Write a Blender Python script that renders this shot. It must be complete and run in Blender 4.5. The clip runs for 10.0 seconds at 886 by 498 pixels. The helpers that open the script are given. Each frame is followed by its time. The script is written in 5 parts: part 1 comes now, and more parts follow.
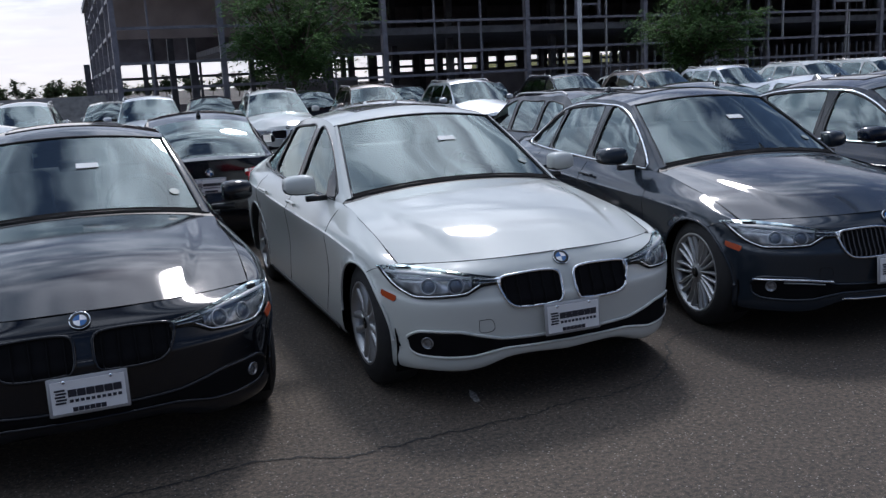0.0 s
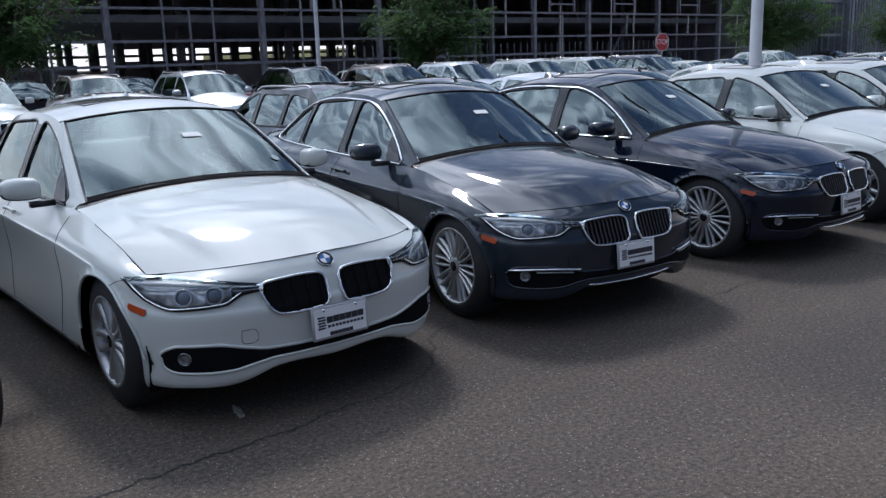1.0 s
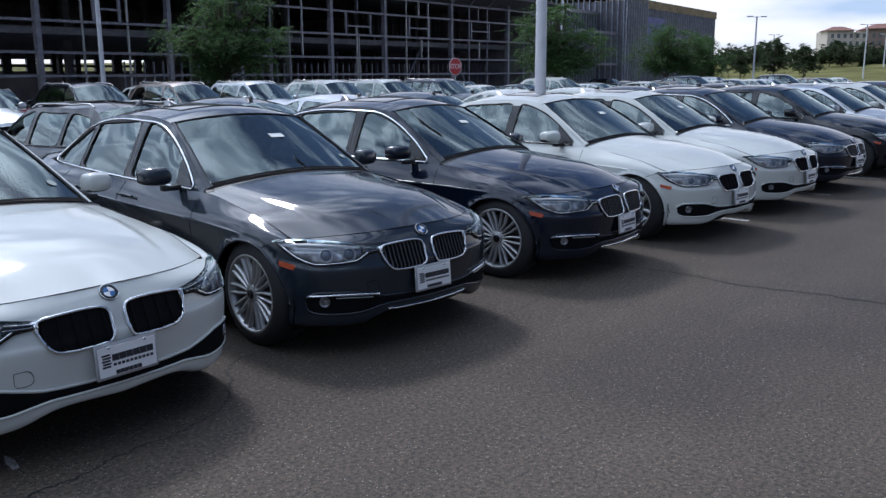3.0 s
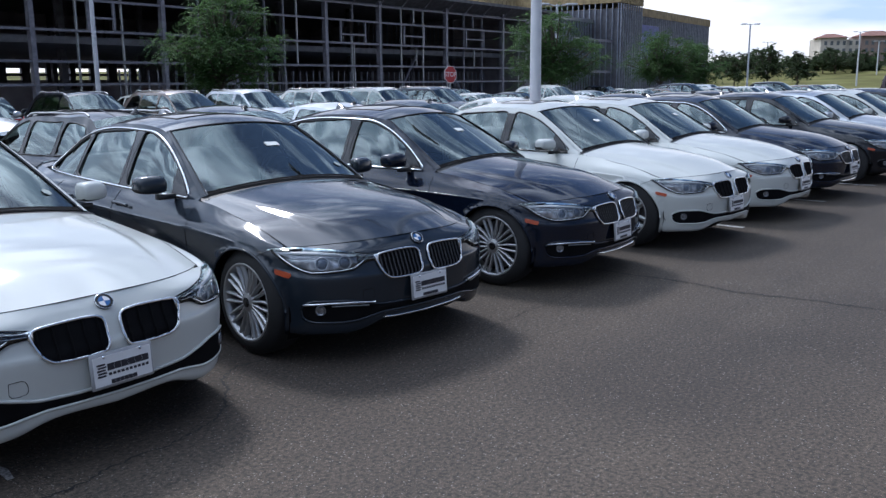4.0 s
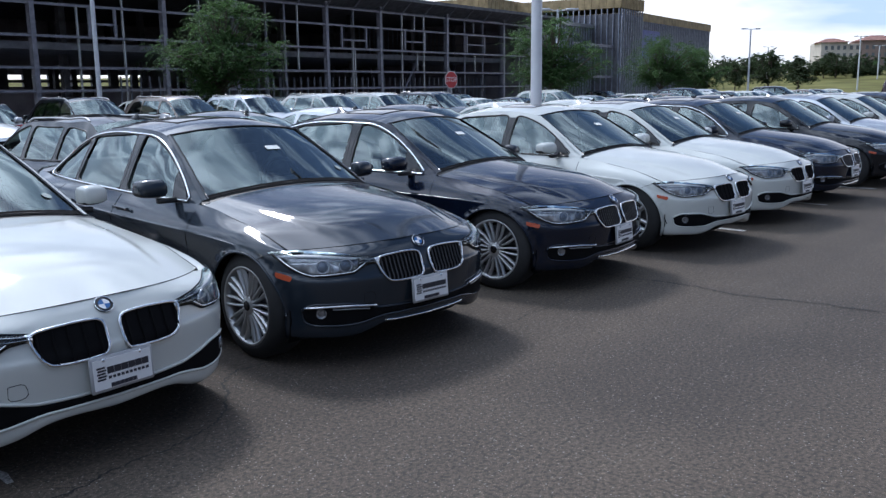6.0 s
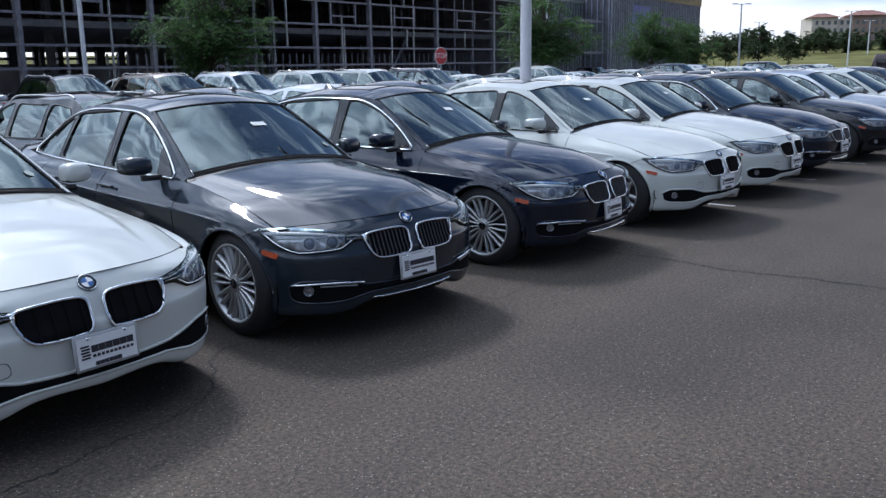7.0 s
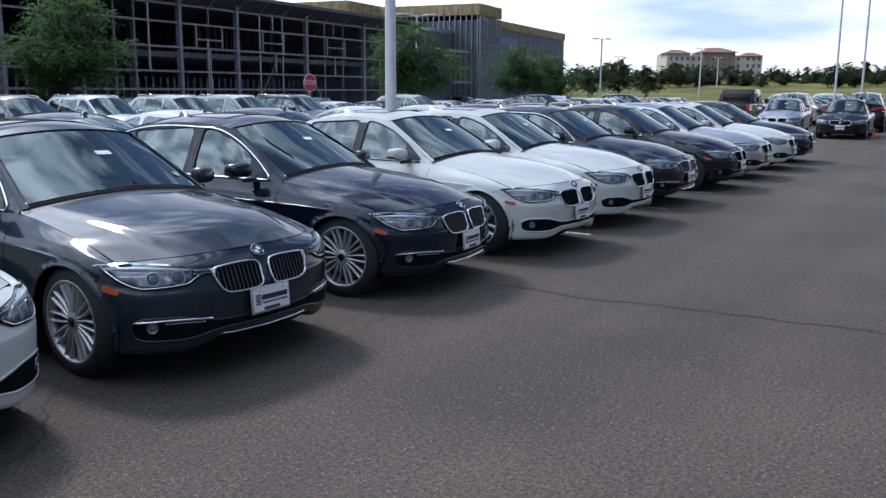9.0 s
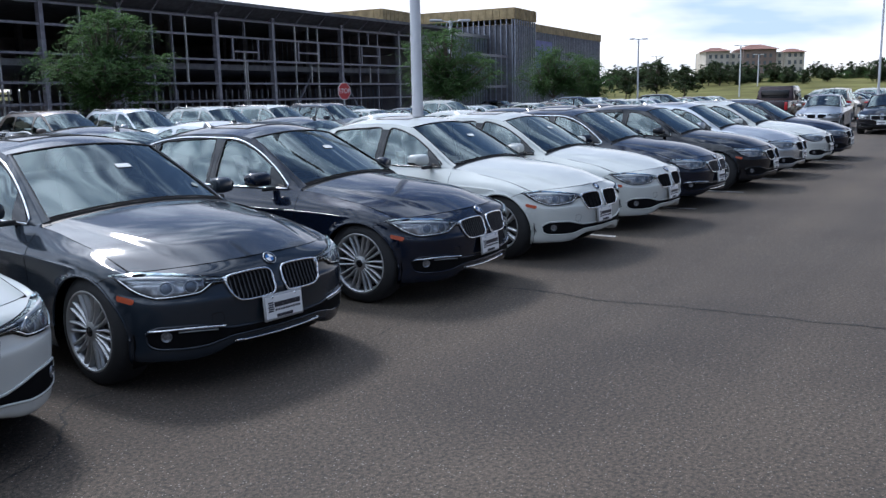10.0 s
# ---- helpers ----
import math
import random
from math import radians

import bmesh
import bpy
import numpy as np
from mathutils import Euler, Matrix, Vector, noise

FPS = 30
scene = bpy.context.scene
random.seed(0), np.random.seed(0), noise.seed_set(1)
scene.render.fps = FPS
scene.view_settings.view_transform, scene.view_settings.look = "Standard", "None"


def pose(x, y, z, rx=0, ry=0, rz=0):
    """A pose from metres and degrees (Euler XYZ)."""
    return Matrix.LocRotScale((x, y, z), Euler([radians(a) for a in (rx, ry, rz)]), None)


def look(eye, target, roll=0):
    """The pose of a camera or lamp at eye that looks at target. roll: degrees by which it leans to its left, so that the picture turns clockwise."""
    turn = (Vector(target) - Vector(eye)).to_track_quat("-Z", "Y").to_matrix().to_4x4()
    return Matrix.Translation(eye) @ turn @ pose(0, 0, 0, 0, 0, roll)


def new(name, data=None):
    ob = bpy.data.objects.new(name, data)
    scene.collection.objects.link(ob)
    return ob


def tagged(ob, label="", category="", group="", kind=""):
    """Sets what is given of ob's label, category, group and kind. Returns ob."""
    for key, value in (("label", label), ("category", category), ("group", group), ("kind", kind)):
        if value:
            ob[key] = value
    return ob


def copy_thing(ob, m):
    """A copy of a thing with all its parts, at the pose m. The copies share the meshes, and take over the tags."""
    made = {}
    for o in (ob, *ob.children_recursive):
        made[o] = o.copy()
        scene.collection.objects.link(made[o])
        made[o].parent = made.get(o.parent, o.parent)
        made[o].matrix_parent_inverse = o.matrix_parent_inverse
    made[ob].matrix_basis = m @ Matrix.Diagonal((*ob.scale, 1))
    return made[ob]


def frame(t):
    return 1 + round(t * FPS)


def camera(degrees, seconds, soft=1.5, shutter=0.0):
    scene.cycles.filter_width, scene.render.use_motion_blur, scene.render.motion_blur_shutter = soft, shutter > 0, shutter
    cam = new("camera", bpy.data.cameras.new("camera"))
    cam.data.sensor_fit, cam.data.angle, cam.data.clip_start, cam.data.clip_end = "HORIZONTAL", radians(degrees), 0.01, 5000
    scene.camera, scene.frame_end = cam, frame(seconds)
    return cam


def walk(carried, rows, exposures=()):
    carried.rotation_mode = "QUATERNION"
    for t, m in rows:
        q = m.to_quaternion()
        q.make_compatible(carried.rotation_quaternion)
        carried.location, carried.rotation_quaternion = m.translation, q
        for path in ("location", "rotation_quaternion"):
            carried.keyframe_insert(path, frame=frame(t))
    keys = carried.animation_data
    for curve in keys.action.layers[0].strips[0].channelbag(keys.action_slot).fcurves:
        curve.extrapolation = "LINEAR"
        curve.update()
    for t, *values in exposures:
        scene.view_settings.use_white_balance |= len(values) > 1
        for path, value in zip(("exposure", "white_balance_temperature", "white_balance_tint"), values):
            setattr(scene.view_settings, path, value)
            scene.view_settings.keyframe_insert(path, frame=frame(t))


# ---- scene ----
cam = camera(54.32, 10.0, soft=1.4)
PATH = (
    (0.0, pose(-0.0006, 0.0005, 1.6201, 78.648, 2.904, -18.106)),
    (0.5, pose(-0.0262, 0.1367, 1.6289, 77.731, 1.863, -28.654)),
    (1.0, pose(-0.0108, 0.1983, 1.6270, 77.515, 1.809, -35.165)),
    (1.5, pose(-0.0047, 0.1972, 1.6239, 79.100, 0.932, -39.066)),
    (2.0, pose(0.0048, 0.1719, 1.6421, 79.788, 0.776, -43.146)),
    (2.5, pose(0.0046, 0.1968, 1.6490, 78.216, 0.264, -47.503)),
    (3.0, pose(0.0179, 0.1989, 1.6572, 78.560, 0.353, -48.220)),
    (4.5, pose(0.0181, 0.2070, 1.6589, 79.322, 0.575, -48.561)),
    (5.0, pose(0.0164, 0.2123, 1.6614, 79.696, 0.468, -48.221)),
    (5.5, pose(0.0216, 0.2073, 1.6528, 79.731, 0.522, -48.388)),
    (7.0, pose(0.0612, 0.2118, 1.6274, 77.923, 0.813, -49.126)),
    (7.5, pose(0.1010, 0.2250, 1.6319, 77.272, 0.342, -50.673)),
    (8.0, pose(0.1311, 0.2133, 1.6424, 77.539, 0.074, -53.771)),
    (8.5, pose(0.1508, 0.1919, 1.6474, 78.275, -0.150, -56.470)),
    (9.0, pose(0.1663, 0.1412, 1.6565, 79.629, -0.268, -57.418)),
    (9.5, pose(0.1995, 0.0311, 1.6655, 80.163, 1.361, -55.631)),
    (10.0, pose(0.2527, -0.0261, 1.6570, 79.988, 1.226, -54.962)),
)
EXPOSURES = ((0.0, -.92, 5860, 16), (0.5, -.90, 5800, 15), (1.0, -.68, 5740, 15), (1.5, -.84, 5680, 15), (2.0, -.84, 5650, 15), (2.5, -.76, 5650, 15), (3.0, -.68, 5650, 15), (4.5, -.46, 5650, 15), (7.0, -.48, 5650, 14), (8.5, -.49, 5670, 14), (10.0, -.43, 5740, 14))
walk(cam, PATH, EXPOSURES)

# ---- world and sun ----
SUN_FROM = Vector((0.31, 0.87, 1.0)).normalized()
world = bpy.data.worlds.new("sky")
scene.world = world
world.use_nodes = True
wn, wl = world.node_tree.nodes, world.node_tree.links
wn.clear()
w_out = wn.new("ShaderNodeOutputWorld")
w_bg = wn.new("ShaderNodeBackground")
w_bg.inputs["Strength"].default_value = 0.070
w_sky = wn.new("ShaderNodeTexSky")
w_sky.sky_type = "NISHITA"
w_sky.sun_disc = False
w_sky.sun_elevation = math.asin(SUN_FROM.z)
w_sky.sun_rotation = math.atan2(SUN_FROM.x, SUN_FROM.y)
w_sky.altitude = 1600
w_tc = wn.new("ShaderNodeTexCoord")
w_sep = wn.new("ShaderNodeSeparateXYZ")
w_up = wn.new("ShaderNodeMath"); w_up.operation = "MAXIMUM"; w_up.inputs[1].default_value = 0.0
w_add = wn.new("ShaderNodeMath"); w_add.operation = "ADD"; w_add.inputs[1].default_value = 0.30
w_inv = wn.new("ShaderNodeVectorMath"); w_inv.operation = "DIVIDE"
w_n1 = wn.new("ShaderNodeTexNoise")
w_n1.inputs["Scale"].default_value = 4.2
w_n1.inputs["Detail"].default_value = 5.0
w_n1.inputs["Roughness"].default_value = 0.52
w_n1.inputs["Distortion"].default_value = 0.15
w_ramp = wn.new("ShaderNodeValToRGB")
w_ramp.color_ramp.elements[0].position = 0.40
w_ramp.color_ramp.elements[1].position = 0.56
w_n2 = wn.new("ShaderNodeTexNoise")
w_n2.inputs["Scale"].default_value = 7.5
w_n2.inputs["Detail"].default_value = 4.0
w_n2.inputs["Roughness"].default_value = 0.55
w_tone = wn.new("ShaderNodeValToRGB")
w_tone.color_ramp.elements[0].position = 0.42
w_tone.color_ramp.elements[0].color = (1.9, 2.3, 2.7, 1)
w_tone.color_ramp.elements[1].position = 0.60
w_tone.color_ramp.elements[1].color = (5.4, 5.8, 6.1, 1)
w_mix = wn.new("ShaderNodeMix"); w_mix.data_type = "RGBA"
wl.new(w_tc.outputs["Generated"], w_sep.inputs[0])
wl.new(w_sep.outputs["Z"], w_up.inputs[0])
wl.new(w_up.outputs[0], w_add.inputs[0])
wl.new(w_tc.outputs["Generated"], w_inv.inputs[0])
wl.new(w_add.outputs[0], w_inv.inputs[1])
w_off = wn.new("ShaderNodeVectorMath"); w_off.operation = "MULTIPLY_ADD"
w_off.inputs[1].default_value = (0.9, 2.3, 1.0)
w_off.inputs[2].default_value = (3.1, 1.7, 0.4)
wl.new(w_inv.outputs[0], w_off.inputs[0])
wl.new(w_off.outputs[0], w_n1.inputs["Vector"])
wl.new(w_off.outputs[0], w_n2.inputs["Vector"])
w_near = wn.new("ShaderNodeVectorMath"); w_near.operation = "DOT_PRODUCT"
w_near.inputs[1].default_value = (-0.50, 0.52, 0.69)
w_bias = wn.new("ShaderNodeMath"); w_bias.operation = "MULTIPLY_ADD"
w_bias.inputs[1].default_value, w_bias.inputs[2].default_value = 0.22, -0.12
w_heap = wn.new("ShaderNodeMath"); w_heap.operation = "ADD"
wl.new(w_tc.outputs["Generated"], w_near.inputs[0])
wl.new(w_near.outputs["Value"], w_bias.inputs[0])
wl.new(w_n1.outputs["Fac"], w_heap.inputs[0])
wl.new(w_bias.outputs[0], w_heap.inputs[1])
wl.new(w_heap.outputs[0], w_ramp.inputs[0])
wl.new(w_n2.outputs["Fac"], w_tone.inputs[0])
w_thin = wn.new("ShaderNodeMath"); w_thin.operation = "MULTIPLY_ADD"
w_thin.inputs[1].default_value, w_thin.inputs[2].default_value = -0.98, 1.0
w_cover = wn.new("ShaderNodeMath"); w_cover.operation = "MULTIPLY"
wl.new(w_ramp.outputs["Color"], w_cover.inputs[0])
wl.new(w_thin.outputs[0], w_cover.inputs[1])
wl.new(w_cover.outputs[0], w_mix.inputs["Factor"])
w_haze = wn.new("ShaderNodeMapRange"); w_haze.interpolation_type = "SMOOTHSTEP"
w_haze.inputs["From Min"].default_value, w_haze.inputs["From Max"].default_value = 0.0, 0.50
w_haze.inputs["To Min"].default_value, w_haze.inputs["To Max"].default_value = 0.95, 0.0
w_clear = wn.new("ShaderNodeMix"); w_clear.data_type = "RGBA"
w_white = wn.new("ShaderNodeVectorMath"); w_white.operation = "SCALE"
w_patch = wn.new("ShaderNodeTexNoise")
w_patch.inputs["Scale"].default_value = 2.6
w_patch.inputs["Detail"].default_value = 5.0
w_blue = wn.new("ShaderNodeValToRGB")
w_blue.color_ramp.elements[0].position, w_blue.color_ramp.elements[0].color = 0.56, (5.5, 5.2, 4.8, 1)
w_blue.color_ramp.elements[1].position, w_blue.color_ramp.elements[1].color = 0.72, (2.5, 3.1, 3.7, 1)
w_long = wn.new("ShaderNodeVectorMath"); w_long.operation = "MULTIPLY_ADD"
w_long.inputs[1].default_value = (1.0, 1.0, 5.0)
w_long.inputs[2].default_value = (0.35, 0.0, 0.0)
wl.new(w_tc.outputs["Generated"], w_long.inputs[0])
wl.new(w_long.outputs[0], w_patch.inputs["Vector"])
wl.new(w_patch.outputs["Fac"], w_blue.inputs[0])
wl.new(w_blue.outputs[0], w_white.inputs[0])
wl.new(w_up.outputs[0], w_haze.inputs["Value"])
wl.new(w_haze.outputs[0], w_clear.inputs["Factor"])
wl.new(w_haze.outputs[0], w_thin.inputs[0])
w_air = wn.new("ShaderNodeVectorMath"); w_air.operation = "SCALE"
w_air.inputs["Scale"].default_value = 2.0
wl.new(w_sky.outputs[0], w_air.inputs[0])
wl.new(w_air.outputs[0], w_clear.inputs["A"])
wl.new(w_white.outputs[0], w_clear.inputs["B"])
wl.new(w_clear.outputs["Result"], w_mix.inputs["A"])
# brightest where the cloud bank stands
w_dot = wn.new("ShaderNodeVectorMath"); w_dot.operation = "DOT_PRODUCT"
w_dot.inputs[1].default_value = (-0.35, 0.45, 0.82)
w_gain = wn.new("ShaderNodeMapRange"); w_gain.interpolation_type = "SMOOTHSTEP"
w_gain.inputs["From Min"].default_value, w_gain.inputs["From Max"].default_value = -0.6, 1.0
w_gain.inputs["To Min"].default_value, w_gain.inputs["To Max"].default_value = 0.55, 9.0
w_glow = wn.new("ShaderNodeMapRange"); w_glow.interpolation_type = "SMOOTHSTEP"
w_glow.inputs["From Min"].default_value, w_glow.inputs["From Max"].default_value = -0.75, 0.15
w_glow.inputs["To Min"].default_value, w_glow.inputs["To Max"].default_value = 0.5, 5.0
w_side = wn.new("ShaderNodeVectorMath"); w_side.operation = "DOT_PRODUCT"
w_side.inputs[1].default_value = (0.42, 0.90, 0.1)
wl.new(w_tc.outputs["Generated"], w_side.inputs[0])
w_lit = wn.new("ShaderNodeVectorMath"); w_lit.operation = "SCALE"
wl.new(w_tc.outputs["Generated"], w_dot.inputs[0])
wl.new(w_dot.outputs["Value"], w_gain.inputs["Value"])
wl.new(w_tone.outputs["Color"], w_lit.inputs[0])
wl.new(w_gain.outputs[0], w_lit.inputs["Scale"])
wl.new(w_side.outputs["Value"], w_glow.inputs["Value"])
wl.new(w_glow.outputs[0], w_white.inputs["Scale"])
wl.new(w_lit.outputs[0], w_mix.inputs["B"])
# the veiled sun's aureole
w_ring = wn.new("ShaderNodeMapRange"); w_ring.interpolation_type = "SMOOTHERSTEP"
w_ring.inputs["From Min"].default_value, w_ring.inputs["From Max"].default_value = 0.925, 1.0
w_ring.inputs["To Min"].default_value, w_ring.inputs["To Max"].default_value = 0.0, 32.0
w_hot = wn.new("ShaderNodeVectorMath"); w_hot.operation = "SCALE"
w_hot.inputs[0].default_value = (1.0, 0.97, 0.92)
w_sum = wn.new("ShaderNodeVectorMath"); w_sum.operation = "ADD"
w_sun = wn.new("ShaderNodeVectorMath"); w_sun.operation = "DOT_PRODUCT"
w_sun.inputs[1].default_value = SUN_FROM
wl.new(w_tc.outputs["Generated"], w_sun.inputs[0])
wl.new(w_sun.outputs["Value"], w_ring.inputs["Value"])
wl.new(w_ring.outputs[0], w_hot.inputs["Scale"])
wl.new(w_mix.outputs["Result"], w_sum.inputs[0])
wl.new(w_hot.outputs[0], w_sum.inputs[1])
wl.new(w_sum.outputs[0], w_bg.inputs["Color"])
wl.new(w_bg.outputs[0], w_out.inputs[0])

sun_data = bpy.data.lights.new("sun", "SUN")
sun_data.energy = 2.7
sun_data.angle = radians(9)
sun_data.color = (1.0, 0.93, 0.82)
sun = new("sun", sun_data)
sun.matrix_world = look((0, 0, 30), Vector((0, 0, 30)) - SUN_FROM)


# ---- materials ----
def material(name):
    m = bpy.data.materials.new(name)
    m.use_nodes = True
    return m, m.node_tree.nodes, m.node_tree.links, m.node_tree.nodes["Principled BSDF"]


def noise_mix(m, c1, c2, scale, detail=6.0, lo=0.35, hi=0.65, coords="Object"):
    """Base colour that wanders between two colours."""
    n, l = m.node_tree.nodes, m.node_tree.links
    tc = n.new("ShaderNodeTexCoord")
    t = n.new("ShaderNodeTexNoise")
    t.inputs["Scale"].default_value = scale
    t.inputs["Detail"].default_value = detail
    r = n.new("ShaderNodeValToRGB")
    r.color_ramp.elements[0].position, r.color_ramp.elements[0].color = lo, (*c1, 1)
    r.color_ramp.elements[1].position, r.color_ramp.elements[1].color = hi, (*c2, 1)
    l.new(tc.outputs[coords], t.inputs["Vector"])
    l.new(t.outputs["Fac"], r.inputs[0])
    return tc, t, r


def plain(name, colour, rough=0.5, metal=0.0, vary=0.15, scale=6.0, bump=0.0, bump_scale=60.0):
    m, n, l, b = material(name)
    d = tuple(max(0.0, c * (1 - vary)) for c in colour)
    u = tuple(min(1.0, c * (1 + vary)) for c in colour)
    tc, t, r = noise_mix(m, d, u, scale)
    l.new(r.outputs[0], b.inputs["Base Color"])
    b.inputs["Roughness"].default_value = rough
    b.inputs["Metallic"].default_value = metal
    if bump:
        t2 = n.new("ShaderNodeTexNoise")
        t2.inputs["Scale"].default_value = bump_scale
        bp = n.new("ShaderNodeBump")
        bp.inputs["Strength"].default_value = bump
        bp.inputs["Distance"].default_value = 0.01
        l.new(tc.outputs["Object"], t2.inputs["Vector"])
        l.new(t2.outputs["Fac"], bp.inputs["Height"])
        l.new(bp.outputs[0], b.inputs["Normal"])
    return m


def car_paint(name, colour, metal, rough=0.38, flake=0.1):
    m, n, l, b = material(name)
    d = tuple(c * (1 - flake) for c in colour)
    u = tuple(min(1, c * (1 + flake)) for c in colour)
    tc, t, r = noise_mix(m, d, u, 900.0, 2.0)
    l.new(r.outputs[0], b.inputs["Base Color"])
    b.inputs["Metallic"].default_value = metal
    b.inputs["Roughness"].default_value = rough
    b.inputs["Coat Weight"].default_value = 1.0
    b.inputs["Specular IOR Level"].default_value = 0.0
    b.inputs["Coat IOR"].default_value = 1.5
    dust = n.new("ShaderNodeTexNoise")
    dust.inputs["Scale"].default_value = 3.0
    dust.inputs["Detail"].default_value = 8.0
    mr = n.new("ShaderNodeMapRange")
    mr.inputs["From Min"].default_value, mr.inputs["From Max"].default_value = 0.3, 0.7
    mr.inputs["To Min"].default_value, mr.inputs["To Max"].default_value = 0.05, 0.11
    l.new(tc.outputs["Object"], dust.inputs["Vector"])
    l.new(dust.outputs["Fac"], mr.inputs["Value"])
    l.new(mr.outputs[0], b.inputs["Coat Roughness"])
    return m


def glass(name, tint, ior=1.5, rough=0.0):
    """A single pane: tinted view through it, mirror gloss that grows at grazing angles."""
    m, n, l, b = material(name)
    n.remove(b)
    out = n["Material Output"]
    tr = n.new("ShaderNodeBsdfTransparent")
    tr.inputs[0].default_value = (*tint, 1)
    gl = n.new("ShaderNodeBsdfGlossy")
    gl.inputs["Roughness"].default_value = rough
    gl.inputs["Color"].default_value = (0.87, 1.0, 0.99, 1)
    fr = n.new("ShaderNodeFresnel")
    fr.inputs["IOR"].default_value = ior
    mx = n.new("ShaderNodeMixShader")
    l.new(fr.outputs[0], mx.inputs[0])
    l.new(tr.outputs[0], mx.inputs[1])
    l.new(gl.outputs[0], mx.inputs[2])
    l.new(mx.outputs[0], out.inputs[0])
    return m


PAINT_WHITE = car_paint("paint_white", (0.58, 0.595, 0.56), 0.0, 0.45, 0.01)
PAINT_GREY = car_paint("paint_grey", (0.020, 0.027, 0.037), 0.2, 0.42)
PAINT_BLACK = car_paint("paint_black", (0.006, 0.007, 0.010), 0.0, 0.4)
PAINT_BLUE = car_paint("paint_blue_black", (0.005, 0.009, 0.021), 0.2, 0.4)
PAINT_SILVER = car_paint("paint_silver", (0.48, 0.50, 0.52), 0.8, 0.35)
PAINT_BRONZE = car_paint("paint_bronze", (0.16, 0.13, 0.11), 0.75, 0.36)
PAINT_RED = car_paint("paint_red", (0.026, 0.010, 0.012), 0.5, 0.36)
PAINT_TAN = car_paint("paint_tan", (0.42, 0.36, 0.27), 0.6, 0.36)
GLASS = glass("window_glass", (0.66, 0.75, 0.75), 2.15)
LENS = glass("lamp_cover", (0.95, 0.96, 0.98), 1.42)
CHROME = plain("chrome", (0.78, 0.79, 0.80), 0.12, 1.0, 0.03)
ALLOY = plain("alloy", (0.46, 0.465, 0.47), 0.38, 0.75, 0.08)
SUNROOF = plain("tinted_roof_glass", (0.15, 0.155, 0.16), 0.04, 0, 0.1)
SLAT = plain("grille_slat_metal", (0.055, 0.055, 0.06), 0.3, 0.6, 0.1)
BRAKE = plain("brake_steel", (0.10, 0.10, 0.105), 0.4, 0.8, 0.2, 40)
RUBBER = plain("rubber", (0.014, 0.014, 0.015), 0.75, 0, 0.25, 8, 0.2, 90)
TRIM = plain("black_trim", (0.014, 0.014, 0.015), 0.45, 0, 0.2)
GLOSS_BLACK = plain("gloss_black", (0.008, 0.008, 0.009), 0.12, 0, 0.1)
CAVITY = plain("dark_cavity", (0.006, 0.006, 0.007), 0.8, 0, 0.2)
CAVITY.node_tree.nodes["Principled BSDF"].inputs["Specular IOR Level"].default_value = 0.08
CABIN = plain("cabin_plastic", (0.055, 0.057, 0.06), 0.6, 0, 0.25, 9)
LEATHER = plain("seat_leather", (0.11, 0.10, 0.095), 0.5, 0, 0.2, 12)
AMBER = plain("amber_reflector", (0.40, 0.062, 0.015), 0.25, 0, 0.1)
REDLENS = plain("red_tail_lens", (0.42, 0.015, 0.02), 0.12, 0, 0.15)
PLATEWHITE = plain("plate_white", (0.80, 0.80, 0.80), 0.4, 0, 0.02)
PLATEGREY = plain("plate_frame_grey", (0.36, 0.36, 0.37), 0.45, 0, 0.06)
INK = plain("plate_ink", (0.02, 0.02, 0.03), 0.5)
BADGEBLUE = plain("badge_blue", (0.03, 0.12, 0.32), 0.25, 0, 0.05)
STICKER = plain("pale_sticker", (0.36, 0.42, 0.38), 0.5, 0, 0.05)
PAPER = plain("paper", (0.78, 0.80, 0.76), 0.6, 0, 0.03)


# ---- mesh helpers ----
def mesh_of(name, verts, faces, mats, smooth=True, index=None):
    me = bpy.data.meshes.new(name)
    me.from_pydata([tuple(map(float, v)) for v in verts], [], [tuple(map(int, f)) for f in faces])
    for m in mats if isinstance(mats, (list, tuple)) else (mats,):
        me.materials.append(m)
    if smooth:
        me.polygons.foreach_set("use_smooth", [True] * len(me.polygons))
    if index is not None:
        me.polygons.foreach_set("material_index", index)
    me.update()
    return me


def put(name, me, parent=None, m=None, label=""):
    ob = new(name, me)
    if parent is not None:
        ob.parent = parent
    if m is not None:
        ob.matrix_local = m
    if label:
        tagged(ob, label=label)
    return ob


def part(name, bm, mat, parent, label="", smooth=True):
    me = bpy.data.meshes.new(name)
    bm.to_mesh(me)
    bm.free()
    me.materials.append(mat)
    if smooth:
        me.polygons.foreach_set("use_smooth", [True] * len(me.polygons))
    return put(name, me, parent, None, label)


